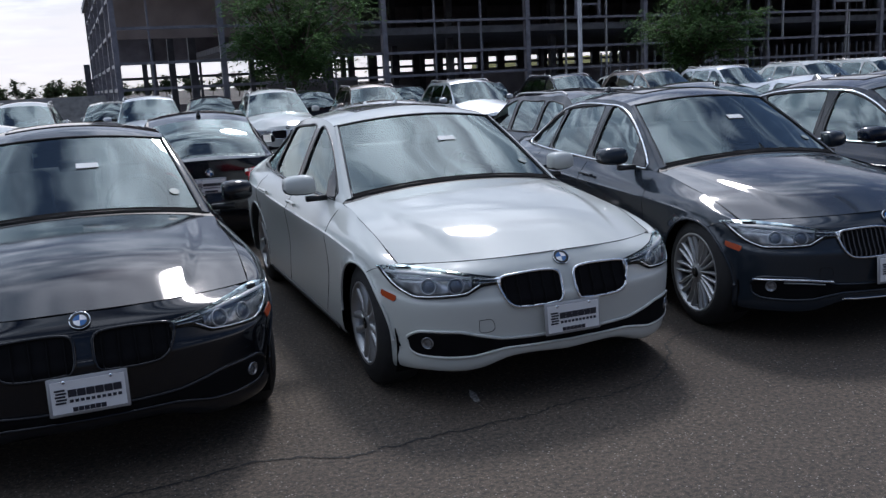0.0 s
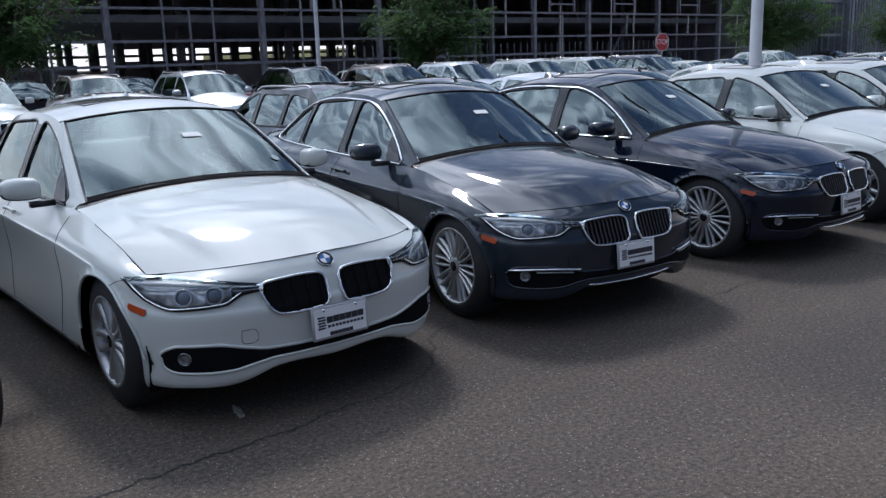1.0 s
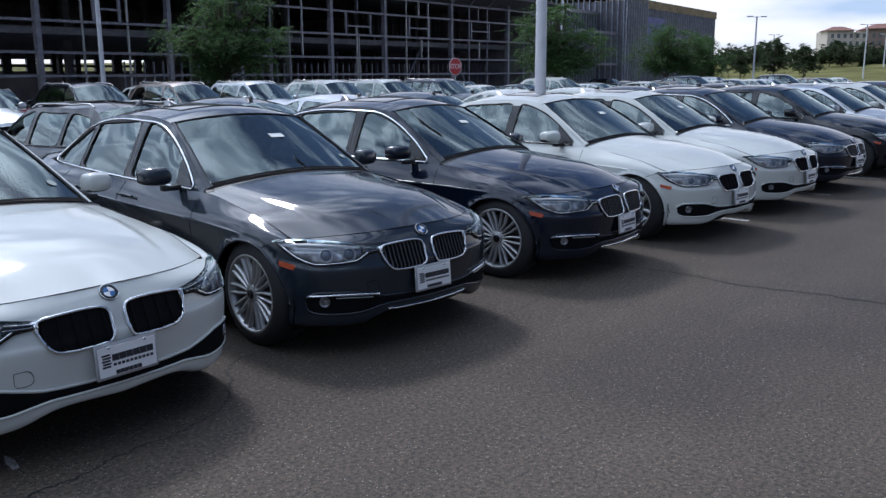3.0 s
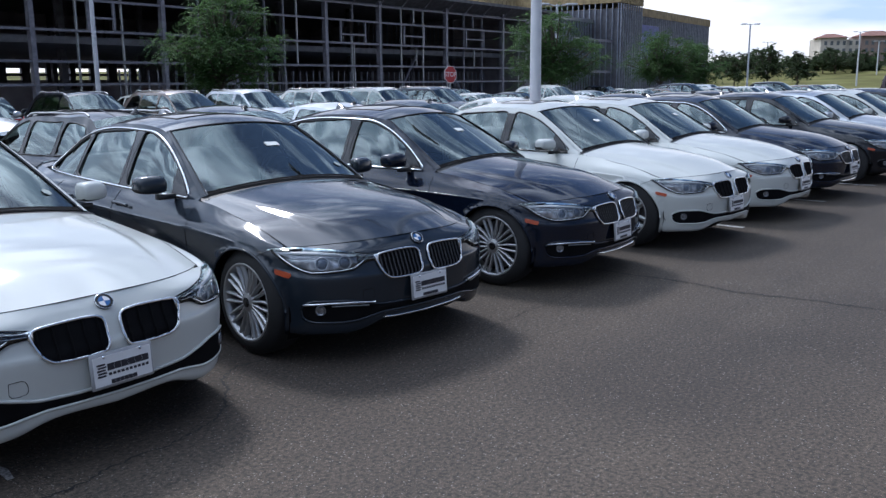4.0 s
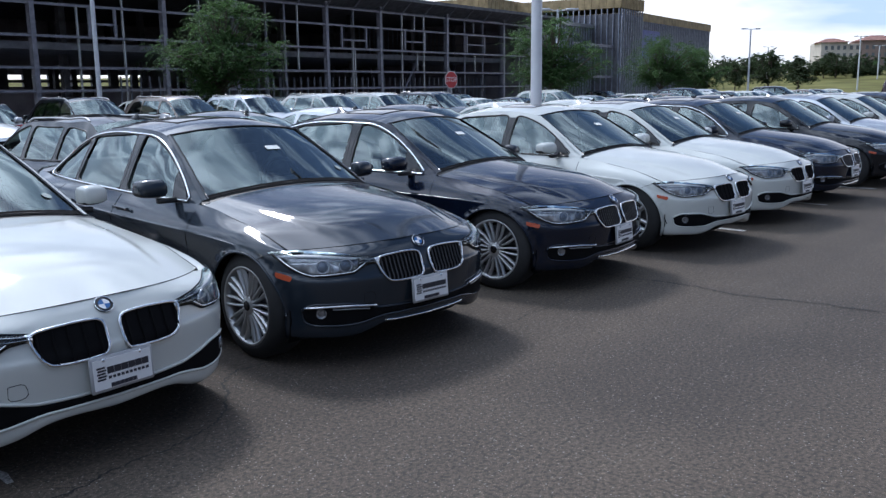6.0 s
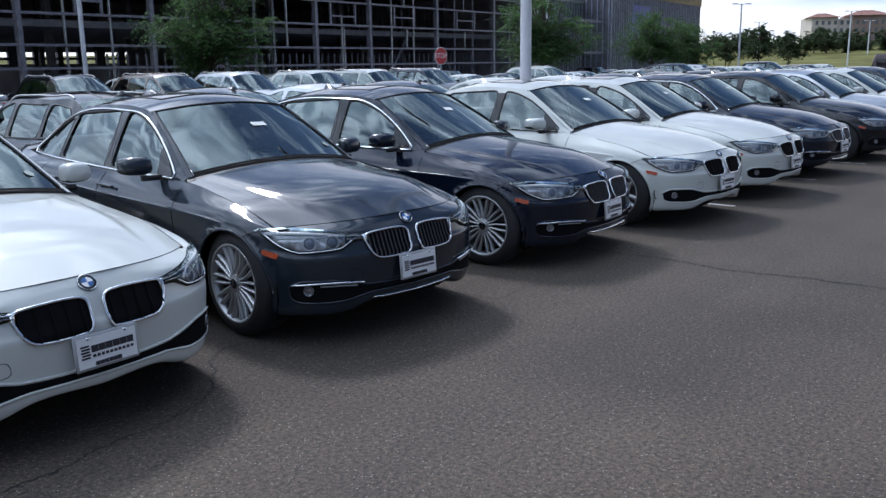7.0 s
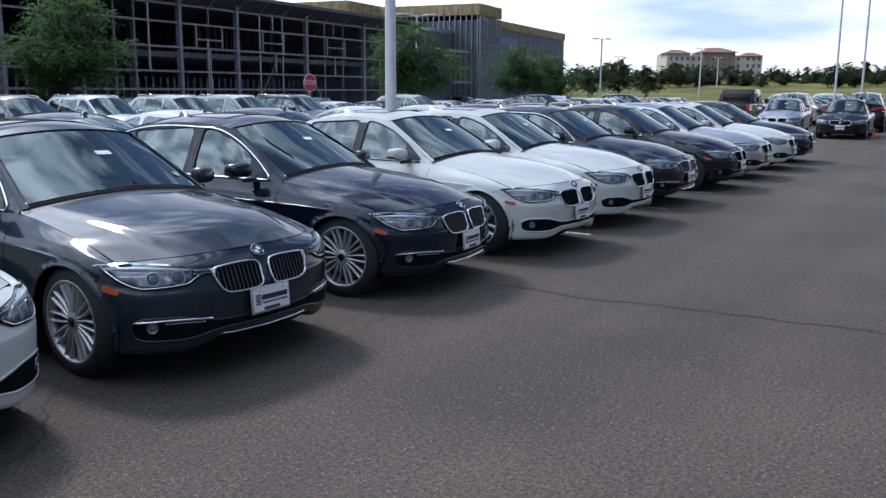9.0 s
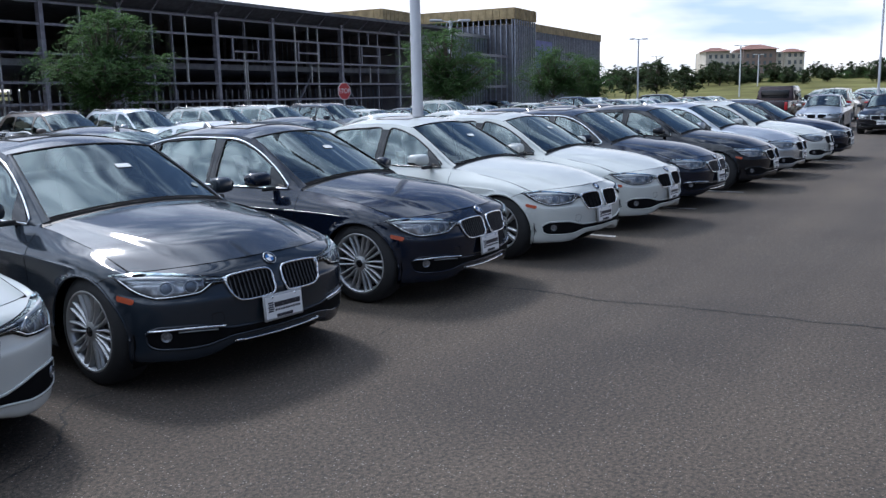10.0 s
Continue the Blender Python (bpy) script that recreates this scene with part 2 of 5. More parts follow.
def spline(knots, values):
    """Smooth curve through values at knots, as a function of arrays."""
    k = np.asarray(knots, float)
    v = np.asarray(values, float)
    if v.ndim == 1:
        v = v[:, None]
    d = np.diff(v, axis=0) / np.diff(k)[:, None]
    s = np.empty_like(v)
    s[0], s[-1] = d[0], d[-1]
    w = np.diff(k)
    s[1:-1] = (d[:-1] * w[1:, None] + d[1:] * w[:-1, None]) / (w[1:] + w[:-1])[:, None]

    def at(q):
        q = np.clip(np.atleast_1d(np.asarray(q, float)), k[0], k[-1])
        i = np.clip(np.searchsorted(k, q, side="right") - 1, 0, len(k) - 2)
        h = (k[i + 1] - k[i])[:, None]
        t = ((q - k[i])[:, None]) / h
        t2, t3 = t * t, t * t * t
        return (2 * t3 - 3 * t2 + 1) * v[i] + (t3 - 2 * t2 + t) * h * s[i] + (3 * t2 - 2 * t3) * v[i + 1] + (t3 - t2) * h * s[i + 1]
    return at


def grid_faces(rows, cols, flip=False, keep=None):
    out = []
    for i in range(rows - 1):
        for j in range(cols - 1):
            if keep is not None and not keep(i, j):
                continue
            a, b, c, d = i * cols + j, i * cols + j + 1, (i + 1) * cols + j + 1, (i + 1) * cols + j
            out.append((a, d, c, b) if flip else (a, b, c, d))
    return out


def tube(path, r, n=6, closed=False, caps=True):
    """Vertices and faces of a round bar along a path."""
    p = np.asarray(path, float)
    m = len(p)
    if closed:
        tan = np.roll(p, -1, 0) - np.roll(p, 1, 0)
    else:
        tan = np.gradient(p, axis=0)
    tan /= np.linalg.norm(tan, axis=1)[:, None] + 1e-12
    up = np.array((0, 0, 1.0))
    verts = []
    for q, t in zip(p, tan):
        a = np.cross(t, up)
        if np.linalg.norm(a) < 1e-3:
            a = np.cross(t, (0, 1.0, 0))
        a /= np.linalg.norm(a)
        b = np.cross(a, t)
        for k in range(n):
            w = 2 * math.pi * k / n
            verts.append(q + r * (math.cos(w) * a + math.sin(w) * b))
    faces = []
    for i in range(m if closed else m - 1):
        for k in range(n):
            i2, k2 = (i + 1) % m, (k + 1) % n
            faces.append((i * n + k, i * n + k2, i2 * n + k2, i2 * n + k))
    if caps and not closed:
        faces.append(tuple(range(n)))
        faces.append(tuple(reversed(range((m - 1) * n, m * n))))
    return verts, faces


def merge(*sets):
    verts, faces = [], []
    for v, f in sets:
        o = len(verts)
        verts += [tuple(x) for x in v]
        faces += [tuple(i + o for i in q) for q in f]
    return verts, faces


def box(x0, x1, y0, y1, z0, z1):
    v = [(x, y, z) for z in (z0, z1) for y in (y0, y1) for x in (x0, x1)]
    return v, [(0, 2, 3, 1), (4, 5, 7, 6), (0, 1, 5, 4), (1, 3, 7, 5), (3, 2, 6, 7), (2, 0, 4, 6)]


def soft_box(x0, x1, y0, y1, z0, z1, r=0.03, seg=2):
    """Box with rounded edges, as a bmesh."""
    bm = bmesh.new()
    bmesh.ops.create_cube(bm, size=1.0)
    for v in bm.verts:
        v.co = Vector(((x0 + x1) / 2 + v.co.x * (x1 - x0), (y0 + y1) / 2 + v.co.y * (y1 - y0), (z0 + z1) / 2 + v.co.z * (z1 - z0)))
    bmesh.ops.bevel(bm, geom=bm.edges[:], offset=r, segments=seg, profile=0.5, affect="EDGES")
    return bm


def bm_data(bm):
    bm.verts.ensure_lookup_table()
    v = [tuple(q.co) for q in bm.verts]
    f = [tuple(q.index for q in face.verts) for face in bm.faces]
    bm.free()
    return v, f


def lathe(profile, n=32, a0=0.0, a1=2 * math.pi):
    """Turn (x, r) pairs about the x axis."""
    closed = abs(a1 - a0 - 2 * math.pi) < 1e-6
    cols = n if closed else n + 1
    v = []
    for x, r in profile:
        for k in range(cols):
            w = a0 + (a1 - a0) * k / n
            v.append((x, r * math.cos(w), r * math.sin(w)))
    f = []
    for i in range(len(profile) - 1):
        for k in range(n):
            k2 = (k + 1) % cols
            f.append((i * cols + k, i * cols + k2, (i + 1) * cols + k2, (i + 1) * cols + k))
    return v, f


def inside(poly, pts):
    x, y = pts[:, 0], pts[:, 1]
    r = np.zeros(len(pts), bool)
    px, py = poly[:, 0], poly[:, 1]
    j = len(poly) - 1
    for i in range(len(poly)):
        c = (py[i] > y) != (py[j] > y)
        with np.errstate(divide="ignore", invalid="ignore"):
            r ^= c & (x < (px[j] - px[i]) * (y - py[i]) / (py[j] - py[i]) + px[i])
        j = i
    return r


from mathutils.geometry import delaunay_2d_cdt
from mathutils.bvhtree import BVHTree


def round_poly(pts, step=0.02, smooth=1.0):
    """Closed smooth outline through corner points, resampled; smooth 0 keeps straight sides."""
    p = np.asarray(pts, float)
    if smooth:
        q = np.concatenate([p, p, p])
        c = spline(np.arange(len(q)), q)
        t = np.arange(len(p), 2 * len(p), 0.02)
        d = c(t)
        lin = np.stack([np.interp(t, np.arange(len(q)), q[:, k]) for k in (0, 1)], 1)
        d = smooth * d + (1 - smooth) * lin
    else:
        q = np.concatenate([p, p[:1]])
        t = np.arange(0, len(p), 0.02)
        d = np.stack([np.interp(t, np.arange(len(q)), q[:, k]) for k in (0, 1)], 1)
    seg = np.linalg.norm(np.diff(np.concatenate([d, d[:1]]), axis=0), axis=1)
    s = np.concatenate([[0], np.cumsum(seg)])
    n = max(8, int(s[-1] / step))
    u = np.arange(n) * s[-1] / n
    dd = np.concatenate([d, d[:1]])
    return np.stack([np.interp(u, s, dd[:, k]) for k in (0, 1)], 1)


def fill(outline, holes=(), h=0.05):
    """Triangles over an outline with holes, with inner points every h."""
    outline = np.asarray(outline)
    pts = [tuple(p) for p in outline]
    edges = [(i, (i + 1) % len(outline)) for i in range(len(outline))]
    for hole in holes:
        o = len(pts)
        pts += [tuple(p) for p in hole]
        edges += [(o + i, o + (i + 1) % len(hole)) for i in range(len(hole))]
    lo, hi = outline.min(0), outline.max(0)
    g = np.stack(np.meshgrid(np.arange(lo[0] + h / 2, hi[0], h), np.arange(lo[1] + h / 2, hi[1], h)), -1).reshape(-1, 2)
    ok = inside(outline, g)
    for hole in holes:
        ok &= ~inside(np.asarray(hole), g)
    rim = np.asarray(pts)
    g = g[ok]
    if len(g):
        d = np.sqrt(((g[:, None] - rim[None]) ** 2).sum(-1)).min(1)
        g = g[d > 0.35 * h]
    pts += [tuple(p) for p in g]
    v, e, f, *_ = delaunay_2d_cdt([Vector(p) for p in pts], edges, [], 0, 1e-6)
    v = np.array([tuple(p) for p in v])
    f = np.array([q for q in f if len(q) == 3])
    c = v[f].mean(1)
    ok = inside(outline, c)
    for hole in holes:
        ok &= ~inside(np.asarray(hole), c)
    return v, f[ok]


# ---- cars ----
# Local frame: the nose looks along -y, the front axle stands over the origin.
AXLE = 2.81
FRONT_AXLE = -.04
NOSE_Z, NOSE_BOW, NOSE_CROWN = .704, .288, .029
U_KNOTS = list(range(16))
OUTLINE = ((0, -.775), (.30, -.757), (.55, -.690), (.735, -.555), (.845, -.34), (.884, -.10), (.893, .15), (.884, .60),
           (.887, 1.4), (.897, 2.3), (.903, 2.85), (.885, 3.25), (.82, 3.57), (.66, 3.74), (.35, 3.82), (0, 3.845))
TOP_SEDAN = ((.745, -.36, .704), (.755, -.08, .790), (.752, .15, .832), (.742, .60, .895), (.782, 1.4, .893), (.782, 2.3, .915),
             (.760, 2.85, .93), (.70, 3.25, .95), (.635, 3.55, .965), (.54, 3.69, .972), (.30, 3.76, .98), (0, 3.785, .985))
TOP_WAGON = ((.745, -.36, .704), (.755, -.08, .790), (.752, .15, .832), (.742, .60, .895), (.782, 1.4, .893), (.782, 2.3, .915),
             (.772, 2.85, .94), (.75, 3.25, .955), (.71, 3.52, .965), (.60, 3.68, .97), (.30, 3.77, .975), (0, 3.79, .98))
# profile rows (inset, height) at a few stations round the body
P_FRONT = ((.15, .240), (.030, .250), (.016, .345), (.002, .520), (.020, .566), (.049, .648), (.080, .688))
P_LIP = ((.13, .205), (.030, .222), (.014, .345), (.001, .520), (.017, .566), (.042, .649), (.070, .687))
P_CORNER = ((.10, .186), (.03, .205), (.014, .34), (0, .520), (.013, .566), (.027, .650), (.050, .685))
P_FENDER = ((.06, .175), (.02, .21), (.010, .36), (0, .56), (.012, .69), (.021, .714), (.055, .765))
P_DOOR = ((.06, .165), (.022, .195), (.018, .29), (.027, .52), (.002, .735), (.013, .758), (.050, .822))
P_QUARTER = ((.06, .19), (.02, .23), (.008, .40), (0, .60), (.003, .79), (.014, .814), (.055, .885))
P_TAIL = ((.11, .22), (.03, .26), (.0, .40), (0, .56), (.045, .70), (.052, .78), (.055, .86))
STATIONS = (0, 1.12, 1.5, 3, 5.3, 8, 10.3, 13, 15)
PROFILES = (P_FRONT, P_FRONT, P_LIP, P_CORNER, P_FENDER, P_DOOR, P_QUARTER, P_TAIL, P_TAIL)
# upper edge of the cabin seen from the side: (half width, y, z, bow, crown)
CABIN_SEDAN = ((.742, .60, .895, .080, .076), (.724, .632, .912, .082, .070), (.642, 1.02, 1.150, .062, .045), (.576, 1.32, 1.318, .052, .050),
               (.562, 1.52, 1.350, .02, .070), (.556, 1.90, 1.364, 0, .068), (.549, 2.25, 1.348, -.02, .068), (.545, 2.60, 1.290, -.055, .066),
               (.570, 2.94, 1.155, -.08, .055), (.640, 3.22, .970, -.10, .045))
CABIN_WAGON = ((.742, .60, .895, .080, .076), (.724, .632, .912, .082, .070), (.642, 1.02, 1.150, .062, .045), (.576, 1.32, 1.318, .052, .050),
               (.566, 1.52, 1.352, .02, .070), (.566, 1.95, 1.372, 0, .068), (.562, 2.50, 1.370, -.01, .066), (.550, 3.12, 1.335, -.05, .060),
               (.61, 3.38, 1.17, -.07, .04), (.655, 3.585, 1.0, -.08, .02))


def hoop(row, s):
    x, y, z, bow, crown = row
    s = np.asarray(s)
    return np.stack([s * x, y - bow * (1 - s * s), z + crown * (1 - s * s)], 1)


class Shape:
    """The surfaces of one kind of car: body shell, bonnet, cabin sides, glass and roof."""

    def __init__(self, wagon=False, zs=1.0, lift=0.0, n_u=7, n_v=5, wheel=0.33):
        self.wagon, self.zs, self.lift, self.wheel = wagon, zs, lift, wheel
        top = TOP_WAGON if wagon else TOP_SEDAN
        self.cabin = CABIN_WAGON if wagon else CABIN_SEDAN
        front = [(.745 * s, -.36 - NOSE_BOW * (1 - s ** 2.6), NOSE_Z + NOSE_CROWN * (1 - s * s)) for s in (0, .38, .68, .885)]
        top3 = np.array(front + list(top))
        u = np.linspace(0, 15, 15 * n_u + 1)
        c = spline(U_KNOTS, OUTLINE)
        p = c(u)
        d = c(u + 1e-3) - c(u - 1e-3)
        d /= np.linalg.norm(d, axis=1)[:, None]
        nrm = np.stack([d[:, 1], -d[:, 0]], 1)
        prof = spline(STATIONS, np.array(PROFILES).reshape(len(PROFILES), -1))(u).reshape(len(u), 7, 2)
        crown = spline(U_KNOTS, top3)(u)
        rows = np.empty((len(u), 8, 3))
        rows[:, :7, :2] = p[:, None] - nrm[:, None] * prof[:, :, :1]
        rows[:, :7, 2] = prof[:, :, 1]
        rows[:, 7] = crown
        rows[:, :, 0] = np.maximum(rows[:, :, 0], 0)
        v = np.linspace(0, 7, 7 * n_v + 1)
        body = spline(np.arange(8), rows.transpose(1, 0, 2).reshape(8, -1))(v).reshape(len(v), len(u), 3)
        self.belt = spline(crown[:, 1][4 * n_u:12 * n_u], crown[4 * n_u:12 * n_u][:, (0, 2)])
        full = np.concatenate([(body * (-1, 1, 1))[:, :0:-1], body], 1)
        self.n_rows, self.n_cols = full.shape[:2]
        self.body = full
        self.n_u, self.n_v = n_u, n_v
        self.edge = spline([r[1] for r in self.cabin], [(r[0], r[2]) for r in self.cabin])
        self.top3 = top3
        self.bvh = BVHTree.FromPolygons([tuple(q) for q in full.reshape(-1, 3)], grid_faces(self.n_rows, self.n_cols))

    def z(self, a):
        """Lift heights for tall cars."""
        a = np.array(a, float)
        a[..., 2] = np.where(a[..., 2] > .15, self.lift + a[..., 2] * self.zs, a[..., 2])
        return a

    def shell(self):
        """Body side, nose and tail with the wheel arches cut out."""
        g = self.body.copy()
        R = self.wheel + .022
        flat = g.reshape(-1, 3)
        for yc in (FRONT_AXLE, AXLE):
            dy, dz = flat[:, 1] - yc, flat[:, 2] - .315
            r = np.hypot(dy, dz)
            near = (abs(r - R) < .034 * 7 / self.n_u) & (abs(flat[:, 0]) > .6)
            k = R / np.maximum(r, 1e-6)
            flat[near, 1] = yc + dy[near] * k[near]
            flat[near, 2] = .315 + dz[near] * k[near]
        cols = self.n_cols

        def keep(i, j):
            q = flat[[i * cols + j, i * cols + j + 1, (i + 1) * cols + j + 1, (i + 1) * cols + j]]
            m = q.mean(0)
            if abs(m[0]) < .6:
                return True
            return all(math.hypot(m[1] - yc, m[2] - .315) > R - .004 for yc in (FRONT_AXLE, AXLE))
        faces = grid_faces(self.n_rows, cols, keep=keep)
        used = np.unique(np.array(faces))
        for yc in (FRONT_AXLE, AXLE):
            dy, dz = flat[used, 1] - yc, flat[used, 2] - .315
            r = np.hypot(dy, dz)
            bad = (r < R) & (abs(flat[used, 0]) > .55)
            flat[used[bad], 1] = yc + dy[bad] * R / r[bad]
            flat[used[bad], 2] = .315 + dz[bad] * R / r[bad]
        return self.z(flat), faces

    def sheet(self, hoops, n_len=4, n_s=18):
        rows = []
        a = np.array(hoops)
        h = spline(np.arange(len(a)), a)
        s = np.linspace(-1, 1, n_s + 1)
        for k in np.linspace(0, len(a) - 1, (len(a) - 1) * n_len + 1):
            rows.append(hoop(h(k)[0], s))
        return self.z(np.concatenate(rows)), grid_faces(len(rows), n_s + 1)

    def bonnet(self, n_len=6, n_s=32):
        a = np.array([(.745, -.36, NOSE_Z, NOSE_BOW, NOSE_CROWN), (.755, -.08, .790, .235, .047), (.752, .15, .832, .190, .062), (.742, .60, .895, .080, .076)])
        h = spline(np.arange(4), a)
        s = np.linspace(-1, 1, n_s + 1)
        rows = []
        for k in np.linspace(0, 3, 3 * n_len + 1):
            x, y, z, bow, crown = h(k)[0]
            power = 2.6 - .6 * k / 3
            edge = np.clip((abs(s) - .60 - .075 * k) / .11 + .5, 0, 1)
            ridge = .014 * (1 - edge * edge * (3 - 2 * edge)) * min(1, 1.3 * k) * min(1, .35 + (3 - k) * .8)
            rows.append(np.stack([s * x, y - bow * (1 - abs(s) ** power), z + crown * (1 - s * s) + ridge], 1))
        return self.z(np.concatenate(rows)), grid_faces(len(rows), n_s + 1)

    def side_x(self, y, z):
        xb, zb = self.belt(y).T
        xe, ze = self.edge(y).T
        t = np.clip((z - zb) / np.maximum(ze - zb, .02), -.3, 1)
        return xb + (xe - xb) * t + .012 * np.sin(np.pi * np.clip(t, 0, 1))

    def side(self, windows, h=.06):
        """Pillars and roof rail of one cabin side, as an outline with window openings."""
        y0, y1 = .60, self.cabin[-1][1]
        ys = np.linspace(y0, y1, 60)
        low = np.stack([ys, self.belt(ys)[:, 1] - .002], 1)
        up = np.stack([ys[::-1], np.maximum(self.edge(ys[::-1])[:, 1], self.belt(ys[::-1])[:, 1] + .003)], 1)
        v, f = fill(np.concatenate([low, up]), windows, h)
        return np.stack([self.side_x(v[:, 0], v[:, 1]), v[:, 0], v[:, 1]], 1), f

    def drop(self, origin, way):
        p, n, i, d = self.bvh.ray_cast(Vector(origin), Vector(way))
        if p is None:
            p, n, i, d = self.bvh.find_nearest(Vector(origin) + 1.2 * Vector(way).normalized())
        n = Vector(n)
        if n.dot(Vector(way)) > 0:
            n = -n
        return np.array(p), np.array(n)

    def onto(self, pts, view):
        """Points given as seen from the front (x, z), the tail (x, z), a flank (y, z) or an angle, laid on the body."""
        out = []
        for a, b in pts:
            if view == "front":
                out.append(self.drop((a, -3, b), (0, 1, 0)))
            elif view == "tail":
                out.append(self.drop((a, 7, b), (0, -1, 0)))
            elif view == "flank":
                out.append(self.drop((2, a, b), (-1, 0, 0)))
            elif view == "corner":
                w = Vector((-.55, 1, 0)).normalized()
                q = Vector((a, float(np.interp(a, [o[0] for o in OUTLINE[:6]], [o[1] for o in OUTLINE[:6]])), b)) - 3 * w
                out.append(self.drop(q, w))
        return np.array([o[0] for o in out]), np.array([o[1] for o in out])

    def patch(self, outline, view, proud, holes=(), h=.04, deep=.012):
        """A thin raised piece that follows the body under an outline."""
        v, f = fill(outline, holes, h)
        p, n = self.onto(v, view)
        top = p + n * proud
        c = top[f]
        facing = (np.cross(c[:, 1] - c[:, 0], c[:, 2] - c[:, 0]) * n[f[:, 0]]).sum(1)
        f = np.where((facing < 0)[:, None], f[:, ::-1], f)
        verts, faces = list(top), [tuple(q) for q in f]
        count = {}
        for q in faces:
            for a, b in ((q[0], q[1]), (q[1], q[2]), (q[2], q[0])):
                count[a, b] = 1
        rim = [(a, b) for a, b in count if (b, a) not in count]
        low = {}
        for a, b in rim:
            for k in (a, b):
                if k not in low:
                    low[k] = len(verts)
                    verts.append(top[k] - n[k] * deep)
            faces.append((b, a, low[a], low[b]))
        return self.z(np.array(verts)), faces

    def line(self, pts, view, proud=.002, step=.02):
        p = np.asarray(pts, float)
        q = spline(np.arange(len(p)), p)(np.linspace(0, len(p) - 1, max(4, int(np.linalg.norm(np.diff(p, axis=0), axis=1).sum() / step))))
        a, n = self.onto(q, view)
        return self.z(a + n * proud)


def mirrored(data):
    v, f = data
    return [(-x, y, z) for x, y, z in v], [tuple(reversed(q)) for q in f]


def both(data):
    return data, mirrored(data)


DLO_FRONT = ((.79, .915), (1.60, .925), (1.62, 1.300), (1.46, 1.297), (1.24, 1.226), (1.02, 1.108), (.87, 1.003))
DLO_REAR = ((1.72, .927), (2.46, .945), (2.50, 1.262), (2.28, 1.296), (2.0, 1.312), (1.735, 1.305))
DLO_QUARTER = ((2.52, .948), (3.00, .958), (3.06, .975), (2.97, 1.06), (2.79, 1.17), (2.56, 1.246))
DLO_WAGON = ((2.56, .95), (3.18, .975), (3.22, 1.0), (3.06, 1.25), (2.97, 1.285), (2.60, 1.305))
DLO_REAR_WAGON = ((1.72, .927), (2.46, .945), (2.50, 1.305), (2.28, 1.310), (2.0, 1.310), (1.735, 1.295))


def wheel_meshes(R, style, seg=40):
    """Tyre, rim and brake disc; the outer face looks along -x, the hub is at the origin."""
    rr = R * .725 if style != "spoke5" else R * .665
    tyre = lathe(((-.015, rr - .004), (-.020, rr + .006), (-.018, rr + .03), (-.004, R - .028), (.012, R - .008), (.04, R), (.17, R), (.198, R - .008),
                  (.212, R - .03), (.215, rr), (.19, rr - .006)), seg)
    lip = lathe(((-.018, rr + .004), (-.022, rr - .002), (-.018, rr - .012), (.02, rr - .022), (.15, rr - .03), (.19, rr - .004)), seg)
    parts = [lip]
    hub = lathe(((.06, .055), (.0, .062), (-.006, .05), (-.008, .033), (-.012, .030), (-.012, 0.0001)), 20)
    parts.append(hub)
    n = {"multi": 20, "spoke5": 10, "far": 10}[style]
    for k in range(n):
        if style == "spoke5":
            w = 2 * math.pi * (k // 2) / 5 + (0.20 if k % 2 else -0.20)
            w0 = 2 * math.pi * (k // 2) / 5 + (0.32 if k % 2 else -0.32)
            half = .019
        elif style == "multi":
            w = 2 * math.pi * (k // 2) / 10 + (0.11 if k % 2 else -0.11)
            w0 = 2 * math.pi * (k // 2) / 10 + (0.20 if k % 2 else -0.20)
            half = .0085
        else:
            w = w0 = 2 * math.pi * k / 10
            half = .014
        ring = []
        for r, ang, x, hw in ((.048, w0, -.004, half * .9), ((rr + .04) / 2, (w + w0) / 2, -.002, half), (rr - .008, w, -.012, half * 1.25)):
            c, s = math.cos(ang), math.sin(ang)
            t = np.array((0, -s, c))
            m = np.array((0, r * c, r * s))
            ring.append([m + t * hw + (x + .03, 0, 0), m + t * hw * .7 + (x, 0, 0), m - t * hw * .7 + (x, 0, 0), m - t * hw + (x + .03, 0, 0)])
        v = [q for a in ring for q in a]
        f = [(i * 4 + j, i * 4 + j + 1, i * 4 + 5 + j, i * 4 + 4 + j) for i in range(2) for j in range(3)]
        parts.append((v, f))
    if style == "far":
        parts.append(lathe(((.075, rr - .03), (.12, .02)), seg))
    rim = merge(*parts)
    cap = lathe(((-.012, .032), (-.015, .030), (-.016, .0005)), 18)
    disc = lathe(((.055, rr * .80), (.055, .05)), seg)
    disc2 = lathe(((.075, rr - .03), (.12, .02)), seg)
    return tyre, rim, disc, disc2, cap


WHEELS = {}


def wheels_for(R, style, seg):
    key = (R, style, seg)
    if key not in WHEELS:
        t, r, d, b, c = wheel_meshes(R, style, seg)
        WHEELS[key] = (mesh_of("tyre", *t, RUBBER), mesh_of("rim", *r, ALLOY), mesh_of("brake_disc", *merge(d), BRAKE), mesh_of("wheel_back", *b, CAVITY), mesh_of("hub_cap", *c, GLOSS_BLACK))
    return WHEELS[key]


